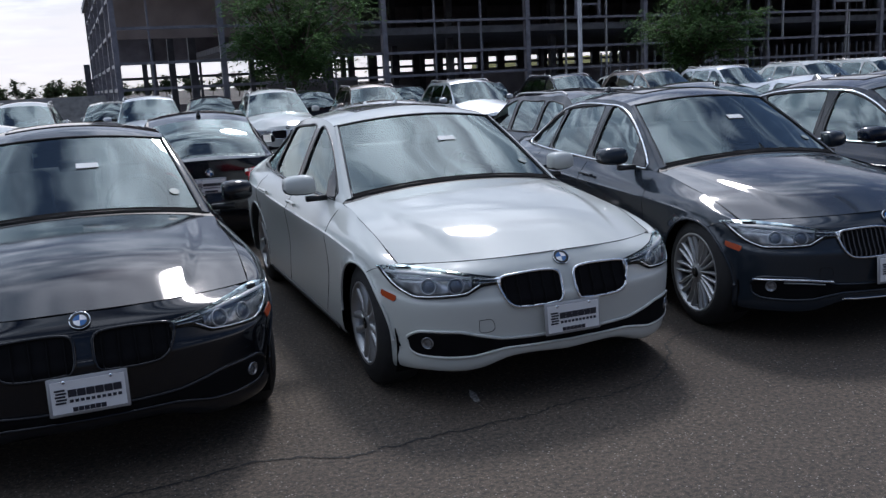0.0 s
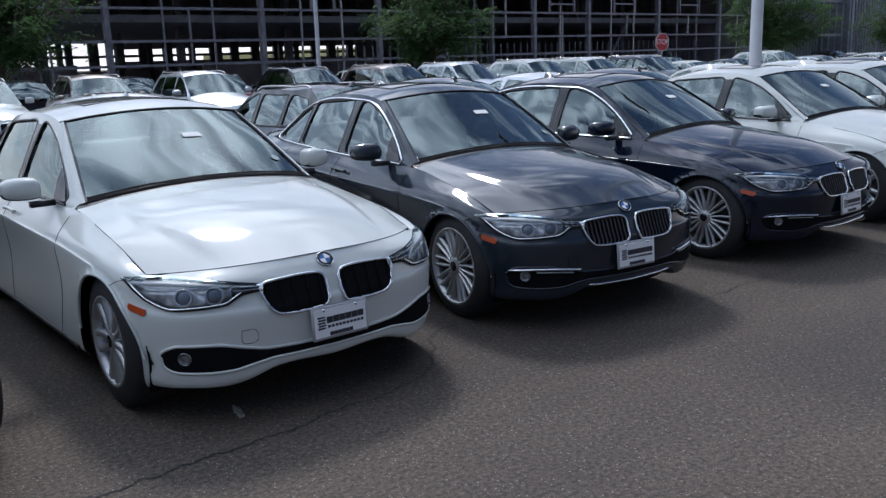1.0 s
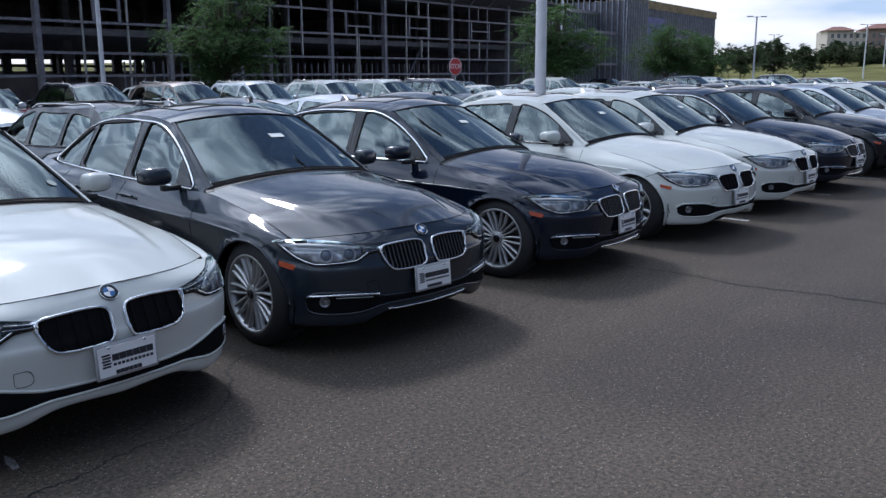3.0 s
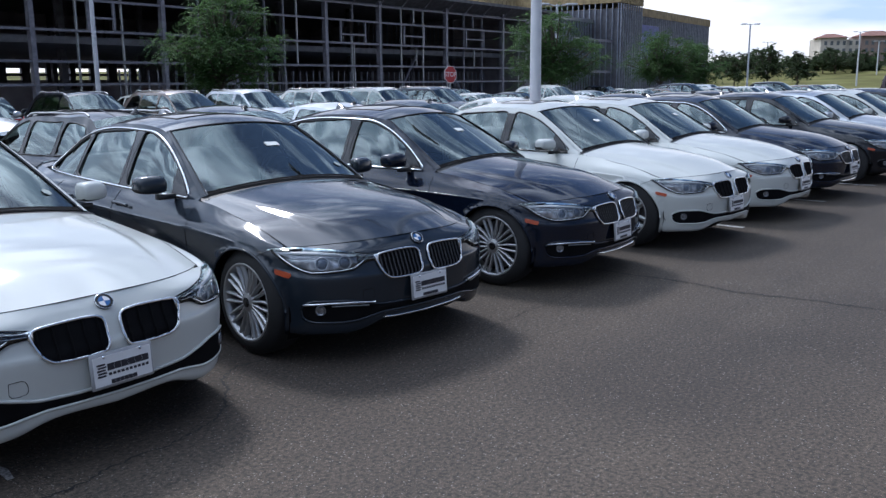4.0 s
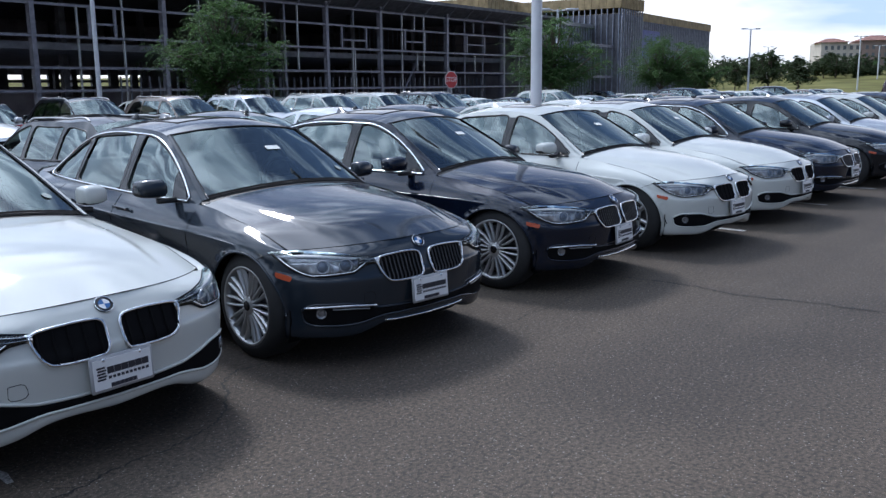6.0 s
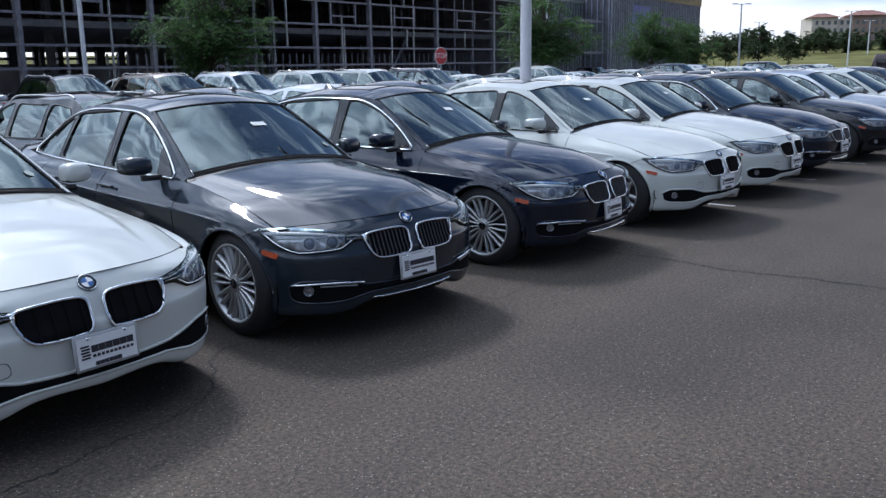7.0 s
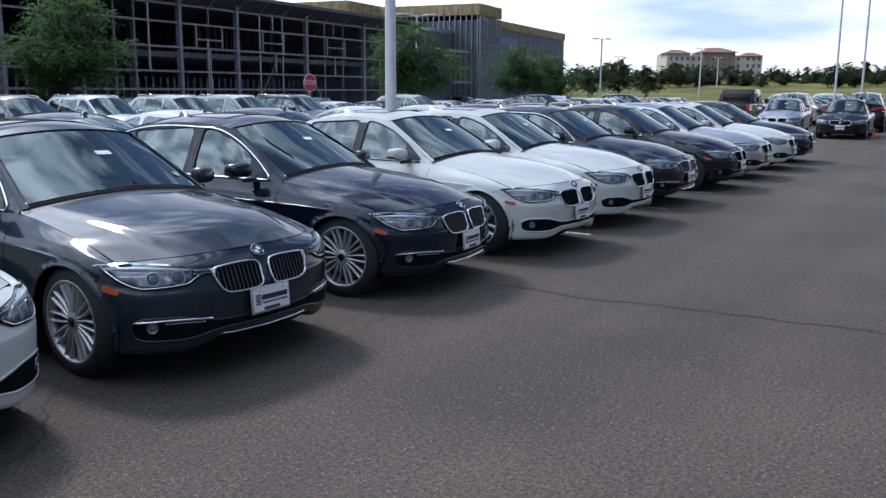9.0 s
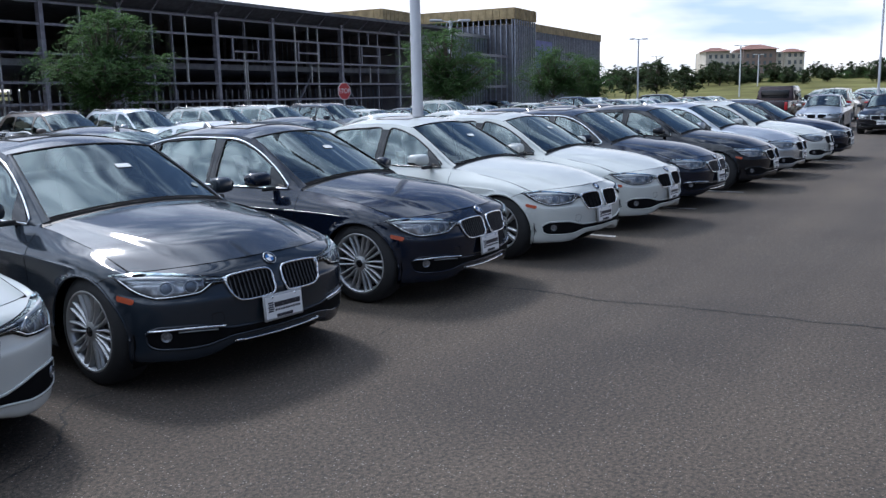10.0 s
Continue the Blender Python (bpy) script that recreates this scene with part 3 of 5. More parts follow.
def add_wheels(car, R, style, seg=40, detail=True):
    t, r, d, b, c = wheels_for(R, style, seg)
    for side in (-1, 1):
        for y in (FRONT_AXLE, AXLE):
            turn = pose(side * .835, y, R - .004, random.uniform(0, 70), 0, 0 if side < 0 else 180)
            ob = put("wheel", t, car, turn, "black tyre on a bright alloy rim")
            put("rim", r, ob)
            if detail:
                put("brake_disc", d, ob)
                put("hub_cap", c, ob)
            if detail:
                put("wheel_back", b, ob)


def plate_parts(car, centre, tilt, back=False, fine=True):
    """Dealer plate in a grey frame; its print as bars."""
    x, y, z = centre
    base = put("plate", mesh_of("plate", *bm_data(soft_box(-.155, .155, -.006, .006, -.08, .08, .005, 1)), PLATEGREY), car,
               pose(x, y, z, tilt, 0, 180 if back else 0), "white dealer plate in a grey frame")
    put("plate_face", mesh_of("plate_face", *box(-.142, .142, -.0105, -.007, -.066, .066), PLATEWHITE, False), base)
    letters = merge(*[box(-.078 + .0345 * k, -.078 + .0345 * k + .0325, -.0125, -.0107, -.001, .029) for k in range(6)])
    small = merge(*[box(-.074 + .0205 * k, -.074 + .0205 * k + .014, -.0125, -.0107, -.024, -.012) for k in range(10)])
    bars = (letters, small)
    put("print_bar", mesh_of("print_bar", *bars[0], INK, False), base)
    if fine:
        put("print_bar", mesh_of("print_bar", *bars[1], INK, False), base)
        put("print_bar", mesh_of("print_bar", *merge(*[box(-.066 + .0215 * k, -.0465 + .0215 * k, -.0125, -.0107, -.063, -.045) for k in range(6)]), INK, False), base)
        put("print_bar", mesh_of("print_bar", *merge(*[box(-.128 + .004 * (k % 2), -.088 + .004 * (k % 2), -.0125, -.0107, -.026 + k * .013, -.018 + k * .013) for k in range(5)]), INK, False), base)
        for sx in (-.09, .09):
            put("screw", mesh_of("screw", *lathe_y(sx, .062), CHROME), base)
    return base


def lathe_y(x, z, r=.008):
    v, f = lathe(((0, r), (.004, r * .8), (.005, .0005)), 8)
    return [(x + b, -.0105 - a, z + c) for a, b, c in v], f


def roundel(car, p, n, r=.041, simple=False):
    """Round badge: dark ring, white and blue quarters."""
    m = Matrix.Translation(Vector(p)) @ Vector(n).to_track_quat("X", "Z").to_matrix().to_4x4()
    ring = put("badge", mesh_of("badge", *lathe(((-.004, r), (.006, r), (.008, r * .93), (.0065, r * .66)), 28), GLOSS_BLACK), car, m, "round bonnet badge")
    if simple:
        return
    put("badge_rim", mesh_of("badge_rim", *tube([(.006, r * math.cos(a), r * math.sin(a)) for a in np.linspace(0, 2 * math.pi, 28, False)], .0022, 5, True), CHROME), ring)
    for k, mat in enumerate((PLATEWHITE, BADGEBLUE, PLATEWHITE, BADGEBLUE)):
        a = np.linspace(k * math.pi / 2, (k + 1) * math.pi / 2, 7)
        v = [(.0075, 0, 0)] + [(.0065, r * .66 * math.cos(q), r * .66 * math.sin(q)) for q in a]
        put("badge_quarter", mesh_of("badge_quarter", v, [(0, i, i + 1) for i in range(1, 7)], mat), ring)


def mirror_shell(n):
    """A door mirror: painted cap rounded towards the front, black base below, flat at the back."""
    verts = []
    stations = ((0, .62), (.04, .80), (.14, .93), (.36, 1.0), (.64, 1.0), (.84, .93), (.94, .80), (.985, .60), (1.0, .30))
    for k, size in stations:
        for j in range(n):
            a = 2 * math.pi * j / n
            c, q = math.cos(a), math.sin(a)
            y = .046 * min(1, 1.5 * c) if c > 0 else -.082 * abs(c) ** .8
            z = (.076 if q > 0 else .056) * math.copysign(abs(q) ** .55, q) * (1 - .10 * k)
            verts.append((.842 + .182 * k, .93 + y * (.5 + .5 * size) + .040 * k * k, .986 + z * size))
    rows = len(stations)
    faces = [(i * n + j, i * n + (j + 1) % n, (i + 1) * n + (j + 1) % n, (i + 1) * n + j) for i in range(rows - 1) for j in range(n)]
    low = [f for k, f in enumerate(faces) if math.sin(2 * math.pi * (k % n + .5) / n) < -.5]
    cap = [f for f in faces if f not in low] + [tuple(range(n))[::-1], tuple(range((rows - 1) * n, rows * n))]
    return (verts, cap), (verts, low)


def build_car(name, paint, kind="sedan", trim="sport", wheel_style="multi", fine=True, rear=False, zs=1.0, lift=0.0, R=.338, plate=True, rails=False, far=False, label=""):
    """One parked car with all its parts under an Empty."""
    wagon = kind != "sedan"
    S = Shape(wagon, zs, lift, 7 if fine else 4, 5 if fine else 3, R)
    car = new(name)
    tagged(car, label=label, category="suv" if kind == "suv" else ("estate car" if wagon else "car"))
    P = lambda n, data, mat, parent=car, lab="", smooth=True: put(n, mesh_of(n, *data, mat, smooth), parent, None, lab)

    def pair(n, data, mat):
        for d in both(data):
            P(n, d, mat)
    P("body", S.shell(), paint)
    P("bonnet", S.bonnet(7 if fine else 3, 96 if fine else 12), paint)
    cab = S.cabin
    windscreen = P("windscreen", S.sheet(cab[1:4], 6 if fine else 3, 18 if fine else 10), GLASS)
    P("cowl", S.sheet(cab[0:2], 3, 12), TRIM)
    roof_rows = cab[3:8]
    P("roof", S.sheet(roof_rows, 4 if fine else 2, 18 if fine else 10), paint)
    if fine:
        rr = spline(np.arange(len(roof_rows)), np.array(roof_rows))
        ks, ss = np.linspace(1.2, 2.4, 9), np.linspace(-.62, .62, 9)
        q = np.concatenate([hoop(rr(k)[0], ss) for k in ks]) + (0, 0, .003)
        sunroof = P("sunroof", (S.z(q), grid_faces(9, 9)), SUNROOF)
        rim = [hoop(rr(k)[0], [s_])[0] + (0, 0, .002) for k, s_ in [(1.2, s_) for s_ in ss] + [(k, .62) for k in ks[1:]] + [(2.4, s_) for s_ in ss[::-1][1:]] + [(k, -.62) for k in ks[::-1][1:-1]]]
        put("sunroof_seal", mesh_of("sunroof_seal", *tube(S.z(np.array(rim)), .004, 5, True), TRIM), sunroof)
    P("rear_window", S.sheet(cab[7:10], 4 if fine else 2, 16 if fine else 10), GLASS)
    if not wagon:
        deck = [cab[-1], (.699, 3.26, .952, -.10, .062), (.637, 3.54, .966, -.09, .05), (.545, 3.688, .972, -.085, .016)]
        P("boot_lid", S.sheet(deck, 4, 14), paint)
    # cabin sides with window openings
    if wagon:
        panes = [round_poly(q, .03, .55) for q in (DLO_FRONT, DLO_REAR_WAGON, DLO_WAGON)]
    else:
        panes = [round_poly(q, .03, .55) for q in (DLO_FRONT, DLO_REAR, DLO_QUARTER)]
    sv, sf = S.side(panes, .06 if fine else .12)
    sv = S.z(sv)
    pair("cabin_side", (sv, [tuple(q) for q in sf]), paint)
    for q in panes:
        v, f = fill(q, (), .12)
        w = S.z(np.stack([S.side_x(v[:, 0], v[:, 1]) - .010, v[:, 0], v[:, 1]], 1))
        for d in both((w, [tuple(k) for k in f])):
            P("side_window", d, GLASS)
        if fine:
            rim = S.z(np.stack([S.side_x(q[:, 0], q[:, 1]) - .003, q[:, 0], q[:, 1]], 1))
            pair("window_seal", tube(rim, .009, 5, True), TRIM)
    # door frames between the panes, in black
    if fine:
        v, f = fill(round_poly(((.785, .918), (.965, .920), (1.0, 1.092), (.87, 1.000)), .02, .1), (), .05)
        pair("mirror_sail", (S.z(np.stack([S.side_x(v[:, 0], v[:, 1]) + .004, v[:, 0], v[:, 1]], 1)), [tuple(k) for k in f]), GLOSS_BLACK)
        for y0, y1, za, zb in ((1.615, 1.725, .93, 1.300), (2.475, 2.53, .95, 1.252)):
            if wagon and y0 > 2:
                y0, y1, zb = 2.49, 2.575, 1.30
            ys, zs_ = np.meshgrid(np.linspace(y0, y1, 3), np.linspace(za, zb, 6))
            w = S.z(np.stack([S.side_x(ys.ravel(), zs_.ravel()) + .004, ys.ravel(), zs_.ravel()], 1))
            pair("pillar_cover", (w, grid_faces(6, 3)), GLOSS_BLACK)
        ys = np.concatenate([np.linspace(.77, 3.05, 30)])
        zl = np.interp(ys, (.77, 1.6, 2.44, 3.05), (.905, .914, .934, .952))
        low = np.stack([S.side_x(ys, zl) + .005, ys, zl], 1)
        if trim == "chrome":
            hi = np.array([(3.07, .960), (3.09, .985), (3.00, 1.07), (2.81, 1.192), (2.56, 1.275), (2.28, 1.317), (2.0, 1.330), (1.7, 1.325), (1.46, 1.312), (1.24, 1.243), (1.0, 1.112), (.77, .938)])
            c = spline(np.arange(len(hi)), hi)(np.linspace(0, len(hi) - 1, 50))
            upper = np.stack([S.side_x(c[:, 0], c[:, 1]) + .005, c[:, 0], c[:, 1]], 1)
            pair("chrome_strip", tube(S.z(np.concatenate([low, upper])), .0085, 6, True), CHROME)
        else:
            pair("window_strip", tube(S.z(low), .008, 6), GLOSS_BLACK)
    # underside, arches, wheels
    P("underside", merge(box(-.80, .80, .42, 2.40, .20, .30), box(-.55, .55, -.56, .42, .19, .30), box(-.55, .55, 2.4, 3.70, .22, .34)), CAVITY, smooth=False)
    for y in () if far else (FRONT_AXLE, AXLE):
        a = lathe(((-.80, R + .045), (-.50, R + .04), (-.50, .02)), 20, radians(-25), radians(205))
        a = ([(x, yy + y, min(zz + .315, .84)) for x, yy, zz in a[0]], a[1])
        pair("wheel_arch", a, CAVITY)
        if not fine:
            continue
        arc = [(y + (R + .020) * math.cos(w), .315 + (R + .020) * math.sin(w)) for w in np.linspace(radians(2), radians(178), 24)]
        pair("arch_lip", tube(S.line(arc, "flank", -.002, .03), .009, 5), paint)
    add_wheels(car, R, wheel_style, 40 if fine else 18, fine)
    # nose: grilles, lamps, intakes
    sport = trim != "chrome"
    kid = round_poly(((.055, .512), (.12, .505), (.22, .504), (.295, .512), (.333, .540), (.356, .592), (.362, .630), (.335, .650), (.22, .658), (.10, .658), (.052, .650), (.036, .625), (.038, .545)), .02, .7)
    for sgn in (1, -1):
        out = kid * (sgn, 1)
        g = P("grille", S.patch(out, "front", .005, h=.014), CAVITY, lab="")
        p, n = S.onto(out, "front")
        put("grille_frame", mesh_of("grille_frame", *tube(S.z(p + n * .009), .0075 if fine else .010, 7, True), GLOSS_BLACK if trim == "black" else CHROME), g)
        if fine:
            for x in np.linspace(.07, .335, 10 if trim == "chrome" else 5):
                zz = [k for k in np.linspace(.46, .68, 60) if inside(kid, np.array([[x, k]]))[0]]
                if len(zz) > 3:
                    ln = S.line([(sgn * x, zz[0]), (sgn * x, (zz[0] + zz[-1]) / 2), (sgn * x, zz[-1])], "front", .011, .02)
                    put("grille_slat", mesh_of("grille_slat", *tube(ln, .0045, 5), SLAT if trim == "chrome" else CAVITY), g)
        if fine:
            wedge = S.patch(round_poly([(sgn * a, b) for a, b in ((.352, .596), (.372, .616), (.378, .648), (.350, .650), (.340, .640))], .012, .1), "front", .012)
            put("frame_wedge", mesh_of("frame_wedge", *wedge, GLOSS_BLACK if trim == "black" else CHROME), g)
    lamp = round_poly(((.366, .622), (.41, .620), (.455, .616), (.49, .597), (.525, .579), (.61, .571), (.70, .566), (.742, .571), (.795, .612), (.852, .696), (.80, .702), (.72, .698), (.62, .688), (.48, .667), (.366, .646)), .014, .12)
    for sgn in (1, -1):
        out = lamp
        data = S.patch(out, "corner", .003)
        p, n = S.onto(out, "corner")
        bezel = tube(S.z(p + n * .006), .0035, 5, True)
        keel = tube(S.line([(.462, .625), (.495, .607), (.53, .588), (.61, .580), (.70, .575), (.738, .579), (.785, .616), (.836, .688)], "corner", .012), .0042, 6)
        eye = []
        for cx, cz in ((.570, .625), (.678, .624)):
            q, m = S.onto([(cx, cz)], "corner")
            rot = Vector(m[0]).to_track_quat("X", "Z").to_matrix()
            v, f = lathe(((.0, .042), (.009, .042), (.011, .040), (.009, .034), (.004, .032)), 18)
            ring = ([tuple(Vector(S.z(q[0])) + rot @ Vector(k)) for k in v], f)
            v, f = lathe(((.002, .032), (.007, .026), (.010, .014), (.011, .0005)), 18)
            bulb = ([tuple(Vector(S.z(q[0])) + rot @ Vector(k)) for k in v], f)
            eye.append((ring, bulb))
        brow_pts = [(.38, .650), (.50, .672), (.62, .688), (.75, .698), (.842, .692)]
        brow = tube(S.line(brow_pts, "corner", .005), .0055, 6)
        lid = S.patch(round_poly(((.50, .661), (.62, .678), (.75, .688), (.836, .684), (.828, .672), (.75, .677), (.62, .667), (.51, .652)), .02, .4), "corner", .007)
        cover = S.patch(out, "corner", .014, deep=.001)
        if sgn < 0:
            data, bezel, brow, cover, lid, keel = mirrored(data), mirrored(bezel), mirrored(brow), mirrored(cover), mirrored(lid), mirrored(keel)
            eye = [(mirrored(a), mirrored(b)) for a, b in eye]
        h = P("headlight", data, HEADLAMP, lab="clear headlamp with two round projectors")
        if fine:
            put("bezel", mesh_of("bezel", *bezel, GLOSS_BLACK), h)
            put("light_line", mesh_of("light_line", *keel, CHROME), h)
            put("brow", mesh_of("brow", *brow, GLOSS_BLACK), h)
        if fine:
            blk = S.patch(round_poly(((.366, .624), (.43, .619), (.49, .604), (.505, .632), (.49, .660), (.43, .653), (.366, .642)), .02, .2), "corner", .009)
            rods = [tube(S.line(q, "corner", .011), .0028, 5) for q in ([(.372, .640), (.43, .646), (.49, .654)], [(.372, .630), (.43, .632), (.495, .636)])]
            if sgn < 0:
                blk, rods = mirrored(blk), [mirrored(q) for q in rods]
            put("lamp_housing", mesh_of("lamp_housing", *blk, GLOSS_BLACK), h)
            for q in rods:
                put("trim_line", mesh_of("trim_line", *q, CHROME), h)
            refl = S.patch(round_poly(((.51, .612), (.57, .590), (.66, .578), (.735, .582), (.785, .612), (.815, .650), (.75, .655), (.62, .652), (.53, .644)), .02, .3), "corner", .0045)
            put("reflector", mesh_of("reflector", *(refl if sgn > 0 else mirrored(refl)), REFLECTOR), h)
        if not far:
            put("eyelid", mesh_of("eyelid", *lid, EYELID), h)
        for a, b in () if far else eye:
            put("projector_ring", mesh_of("projector_ring", *a, RINGGREY), h)
            put("projector", mesh_of("projector", *b, PROJECTOR), h)
        if fine:
            put("cover", mesh_of("cover", *cover, LENS), h).visible_shadow = False
    # lower intake and fog lamps
    half = [(0, .346), (.20, .348), (.36, .356), (.46, .378), (.56, .402), (.72, .404), (.764, .372), (.755, .300), (.72, .276), (.60, .270), (.50, .274), (.42, .290), (.33, .303), (.18, .302)]
    slot = round_poly(half + [(0, .301)] + [(-a, b) for a, b in half[:0:-1]], .02, .35)
    if fine:
        sq = [(-.47, .455), (-.41, .455), (-.40, .40), (-.465, .395), (-.47, .455)]
        P("tow_cover_seam", tube(S.line(sq, "front", .0003), .0014, 4), CAVITY)
    P("lower_intake", S.patch(slot, "front", .006, h=.025), CAVITY)
    if fine:
        p, n = S.onto(slot, "front")
        P("intake_rim", tube(S.z(p + n * .003), .008, 6, True), paint)
    for sgn in (1, -1):
        if not sport:
            bar = tube(S.line([(sgn * .40, .376), (sgn * .52, .388), (sgn * .64, .392), (sgn * .755, .386)], "front", .014), .0075, 6)
            P("chrome_bar", bar, CHROME)
            bar = tube(S.line([(sgn * .44, .362), (sgn * .54, .371), (sgn * .64, .374)], "front", .012), .004, 6)
            P("chrome_bar", bar, ALLOY)
        q, m = S.onto([(sgn * .69, .345 if sport else .350)], "front")
        rot = Vector(m[0]).to_track_quat("X", "Z").to_matrix()
        v, f = lathe(((0, .032), (.012, .032), (.014, .028), (.006, .026), (.008, .014), (.009, .0005)), 16)
        if fine:
            P("fog_lamp", ([tuple(Vector(S.z(q[0])) + rot @ Vector(k)) for k in v], f), FOG)
        mk = round_poly([(a, b) for a, b in ((-.35, .588), (-.455, .566), (-.447, .538), (-.35, .560))], .02, .1)
        d = S.patch(mk, "flank", .005)
        if not far:
            P("side_marker", d if sgn > 0 else mirrored(d), AMBER, smooth=False)
        if sport and fine:
            slit = tube(S.line([(.802, .395), (.800, .345), (.790, .305)], "corner", .0), .004, 5)
            P("air_slit", slit if sgn > 0 else mirrored(slit), CAVITY)
    if not sport:
        lip = S.line([(-.33, .270), (-.2, .264), (0, .262), (.2, .264), (.33, .270)], "front", .006)
        P("chrome_bar", tube(lip, .008, 6), CHROME)
    if plate:
        q, m = S.onto([(0, .425)], "front")
        plate_parts(car, tuple(S.z(q[0] + np.array((0, -.025, 0)))), -4, fine=fine)
    q, m = S.onto([(0, .701)], "front")
    if not far:
        roundel(car, S.z(q[0] + m[0] * .004), m[0], simple=not fine)
    # mirrors
    for sgn in (1, -1):
        cap, low = mirror_shell(20 if fine else 12)
        cap, low = (S.z(np.array(cap[0])), cap[1]), (S.z(np.array(low[0])), low[1])
        arm = box(.77, .90, .875, .925, .893, .925)
        arm = (S.z(np.array(arm[0])), arm[1])
        if sgn < 0:
            cap, low, arm = mirrored(cap), mirrored(low), mirrored(arm)
        mo = P("mirror", cap, paint, lab="")
        if not far:
            put("mirror_base", mesh_of("mirror_base", *low, TRIM), mo)
        if fine:
            put("mirror_arm", mesh_of("mirror_arm", *arm, TRIM), mo)
            gl = S.z(np.array(box(.87, 1.00, .992, .996, .945, 1.045)[0])), box(0, 1, 0, 1, 0, 1)[1]
            put("mirror_glass", mesh_of("mirror_glass", *(gl if sgn > 0 else mirrored(gl)), CHROME, False), mo)
    # doors: shut lines and handles
    if fine:
        for pts in (((.62, .86), (.60, .70), (.62, .45), (.70, .22)), ((1.66, .89), (1.68, .60), (1.70, .21)), ((2.62, .90), (2.70, .75), (2.60, .60), (2.46, .45), (2.40, .30))):
            d = tube(S.line(pts, "flank", .0002), .0022, 4)
            pair("shut_line", d, CAVITY)
        pair("shut_line", tube(S.line([(-.335, .694), (-.25, .672), (-.165, .634)], "flank", .0002), .0018, 4), CAVITY)
        for y in (1.42, 2.30):
            bar = S.line([(y, .795), (y + .08, .80), (y + .16, .802), (y + .22, .80)], "flank", .020)
            d = tube(bar, .012, 7)
            for k in both(d):
                P("door_handle", k, paint)
        sill = tube(S.line([(.40, .200), (1.2, .200), (2.40, .205)], "flank", -.004, .1), .016, 6)
        pair("sill_trim", sill, TRIM)
        # bonnet gap
        edge = [(.745 * s, -.36 - NOSE_BOW * (1 - abs(s) ** 2.6), NOSE_Z + NOSE_CROWN * (1 - s * s) + .001) for s in np.linspace(-1, 1, 40)]
        P("shut_line", tube(S.z(np.array(edge)), .0018, 4), CAVITY)
        ys = np.linspace(-.36, .60, 16)
        tp = S.top3[4:8]
        ed = spline(tp[:, 1], tp[:, (0, 2)])(ys)
        pair("shut_line", tube(S.z(np.stack([ed[:, 0], ys, ed[:, 1] + .0005], 1)), .0018, 4), CAVITY)
        for sgn in (1, -1):
            a = [hoop(cab[1], [sgn * s])[0] + (0, .012, .010) for s in (.05, .35, .62)] if sgn > 0 else [hoop(cab[1], [s])[0] + (0, .012, .010) for s in (-.80, -.45, -.05)]
            P("wiper", tube(S.z(np.array(a)), .005, 5), TRIM)
        fr = spline(np.arange(3), np.array(cab[1:4]))
        band = np.concatenate([hoop(fr(k)[0], np.linspace(-.97, .97, 25)) for k in (0, .05, .09)]) + (0, -.003, .004)
        put("black_band", mesh_of("black_band", S.z(band), grid_faces(3, 25), CAVITY), windscreen)
        ks = np.linspace(0, 2, 14)
        for sgn in (1, -1):
            a = np.array([hoop(fr(k)[0], [sgn * (.940 + .006 * k)])[0] + (0, -.004, .005) for k in ks])
            P("windscreen_seal", tube(S.z(a), .007, 6), GLOSS_BLACK)
            q = np.concatenate([hoop(fr(k)[0], sgn * np.linspace(.943 + .006 * k, 1.0, 5)) + np.array([(0, -.004 * e, .006 * e) for e in (1, 1, 1, .9, .2)]) for k in ks])
            P("windscreen_pillar", (S.z(q), grid_faces(14, 5, flip=sgn < 0)), paint)
        a = np.array([hoop(fr(2)[0], [s])[0] for s in np.linspace(-1, 1, 16)]) + (0, -.002, .002)
        P("windscreen_seal", tube(S.z(a), .007, 5), TRIM)
        m = hoop(spline(np.arange(len(cab)), np.array(cab))(2.55)[0], [-.12])[0]
        mv = soft_box(-.11, .11, 0, .03, -.035, .035, .014, 2)
        P("inner_mirror", ([tuple(S.z(np.array(q) + m + (.12, .10, -.10))) for q in bm_data(mv)[0]], bm_data(soft_box(-.11, .11, 0, .03, -.035, .035, .014, 2))[1]), CABIN)
        q0, q1 = hoop(fr(1.02)[0], np.array([.06, .25])), hoop(fr(1.15)[0], np.array([.06, .25]))
        q = np.concatenate([q0, q1]) + (0, -.004, .005)
        P("window_sticker", (S.z(q), [(0, 1, 3, 2)]), PAPER)
        q = np.array([hoop(fr(.42 + .062 * math.sin(a))[0], [.80 + .040 * math.cos(a)])[0] + (0, -.004, .005) for a in np.linspace(0, 2 * math.pi, 14, False)])
        P("round_sticker", (S.z(q), [tuple(range(14))]), STICKER)
    # cabin
    if fine:
        P("dashboard", bm_data(soft_box(-.66, .66, .66, 1.10, .70, .93, .06, 2)), CABIN)
    if far:
        P("cabin", bm_data(soft_box(-.60, .60, 1.3, 2.9, .5, 1.02, .05, 1)), CABIN)
    for _ in () if far else (0,):
      P("cabin_floor", box(-.70, .70, .70, 3.0, .45, .50), CABIN)
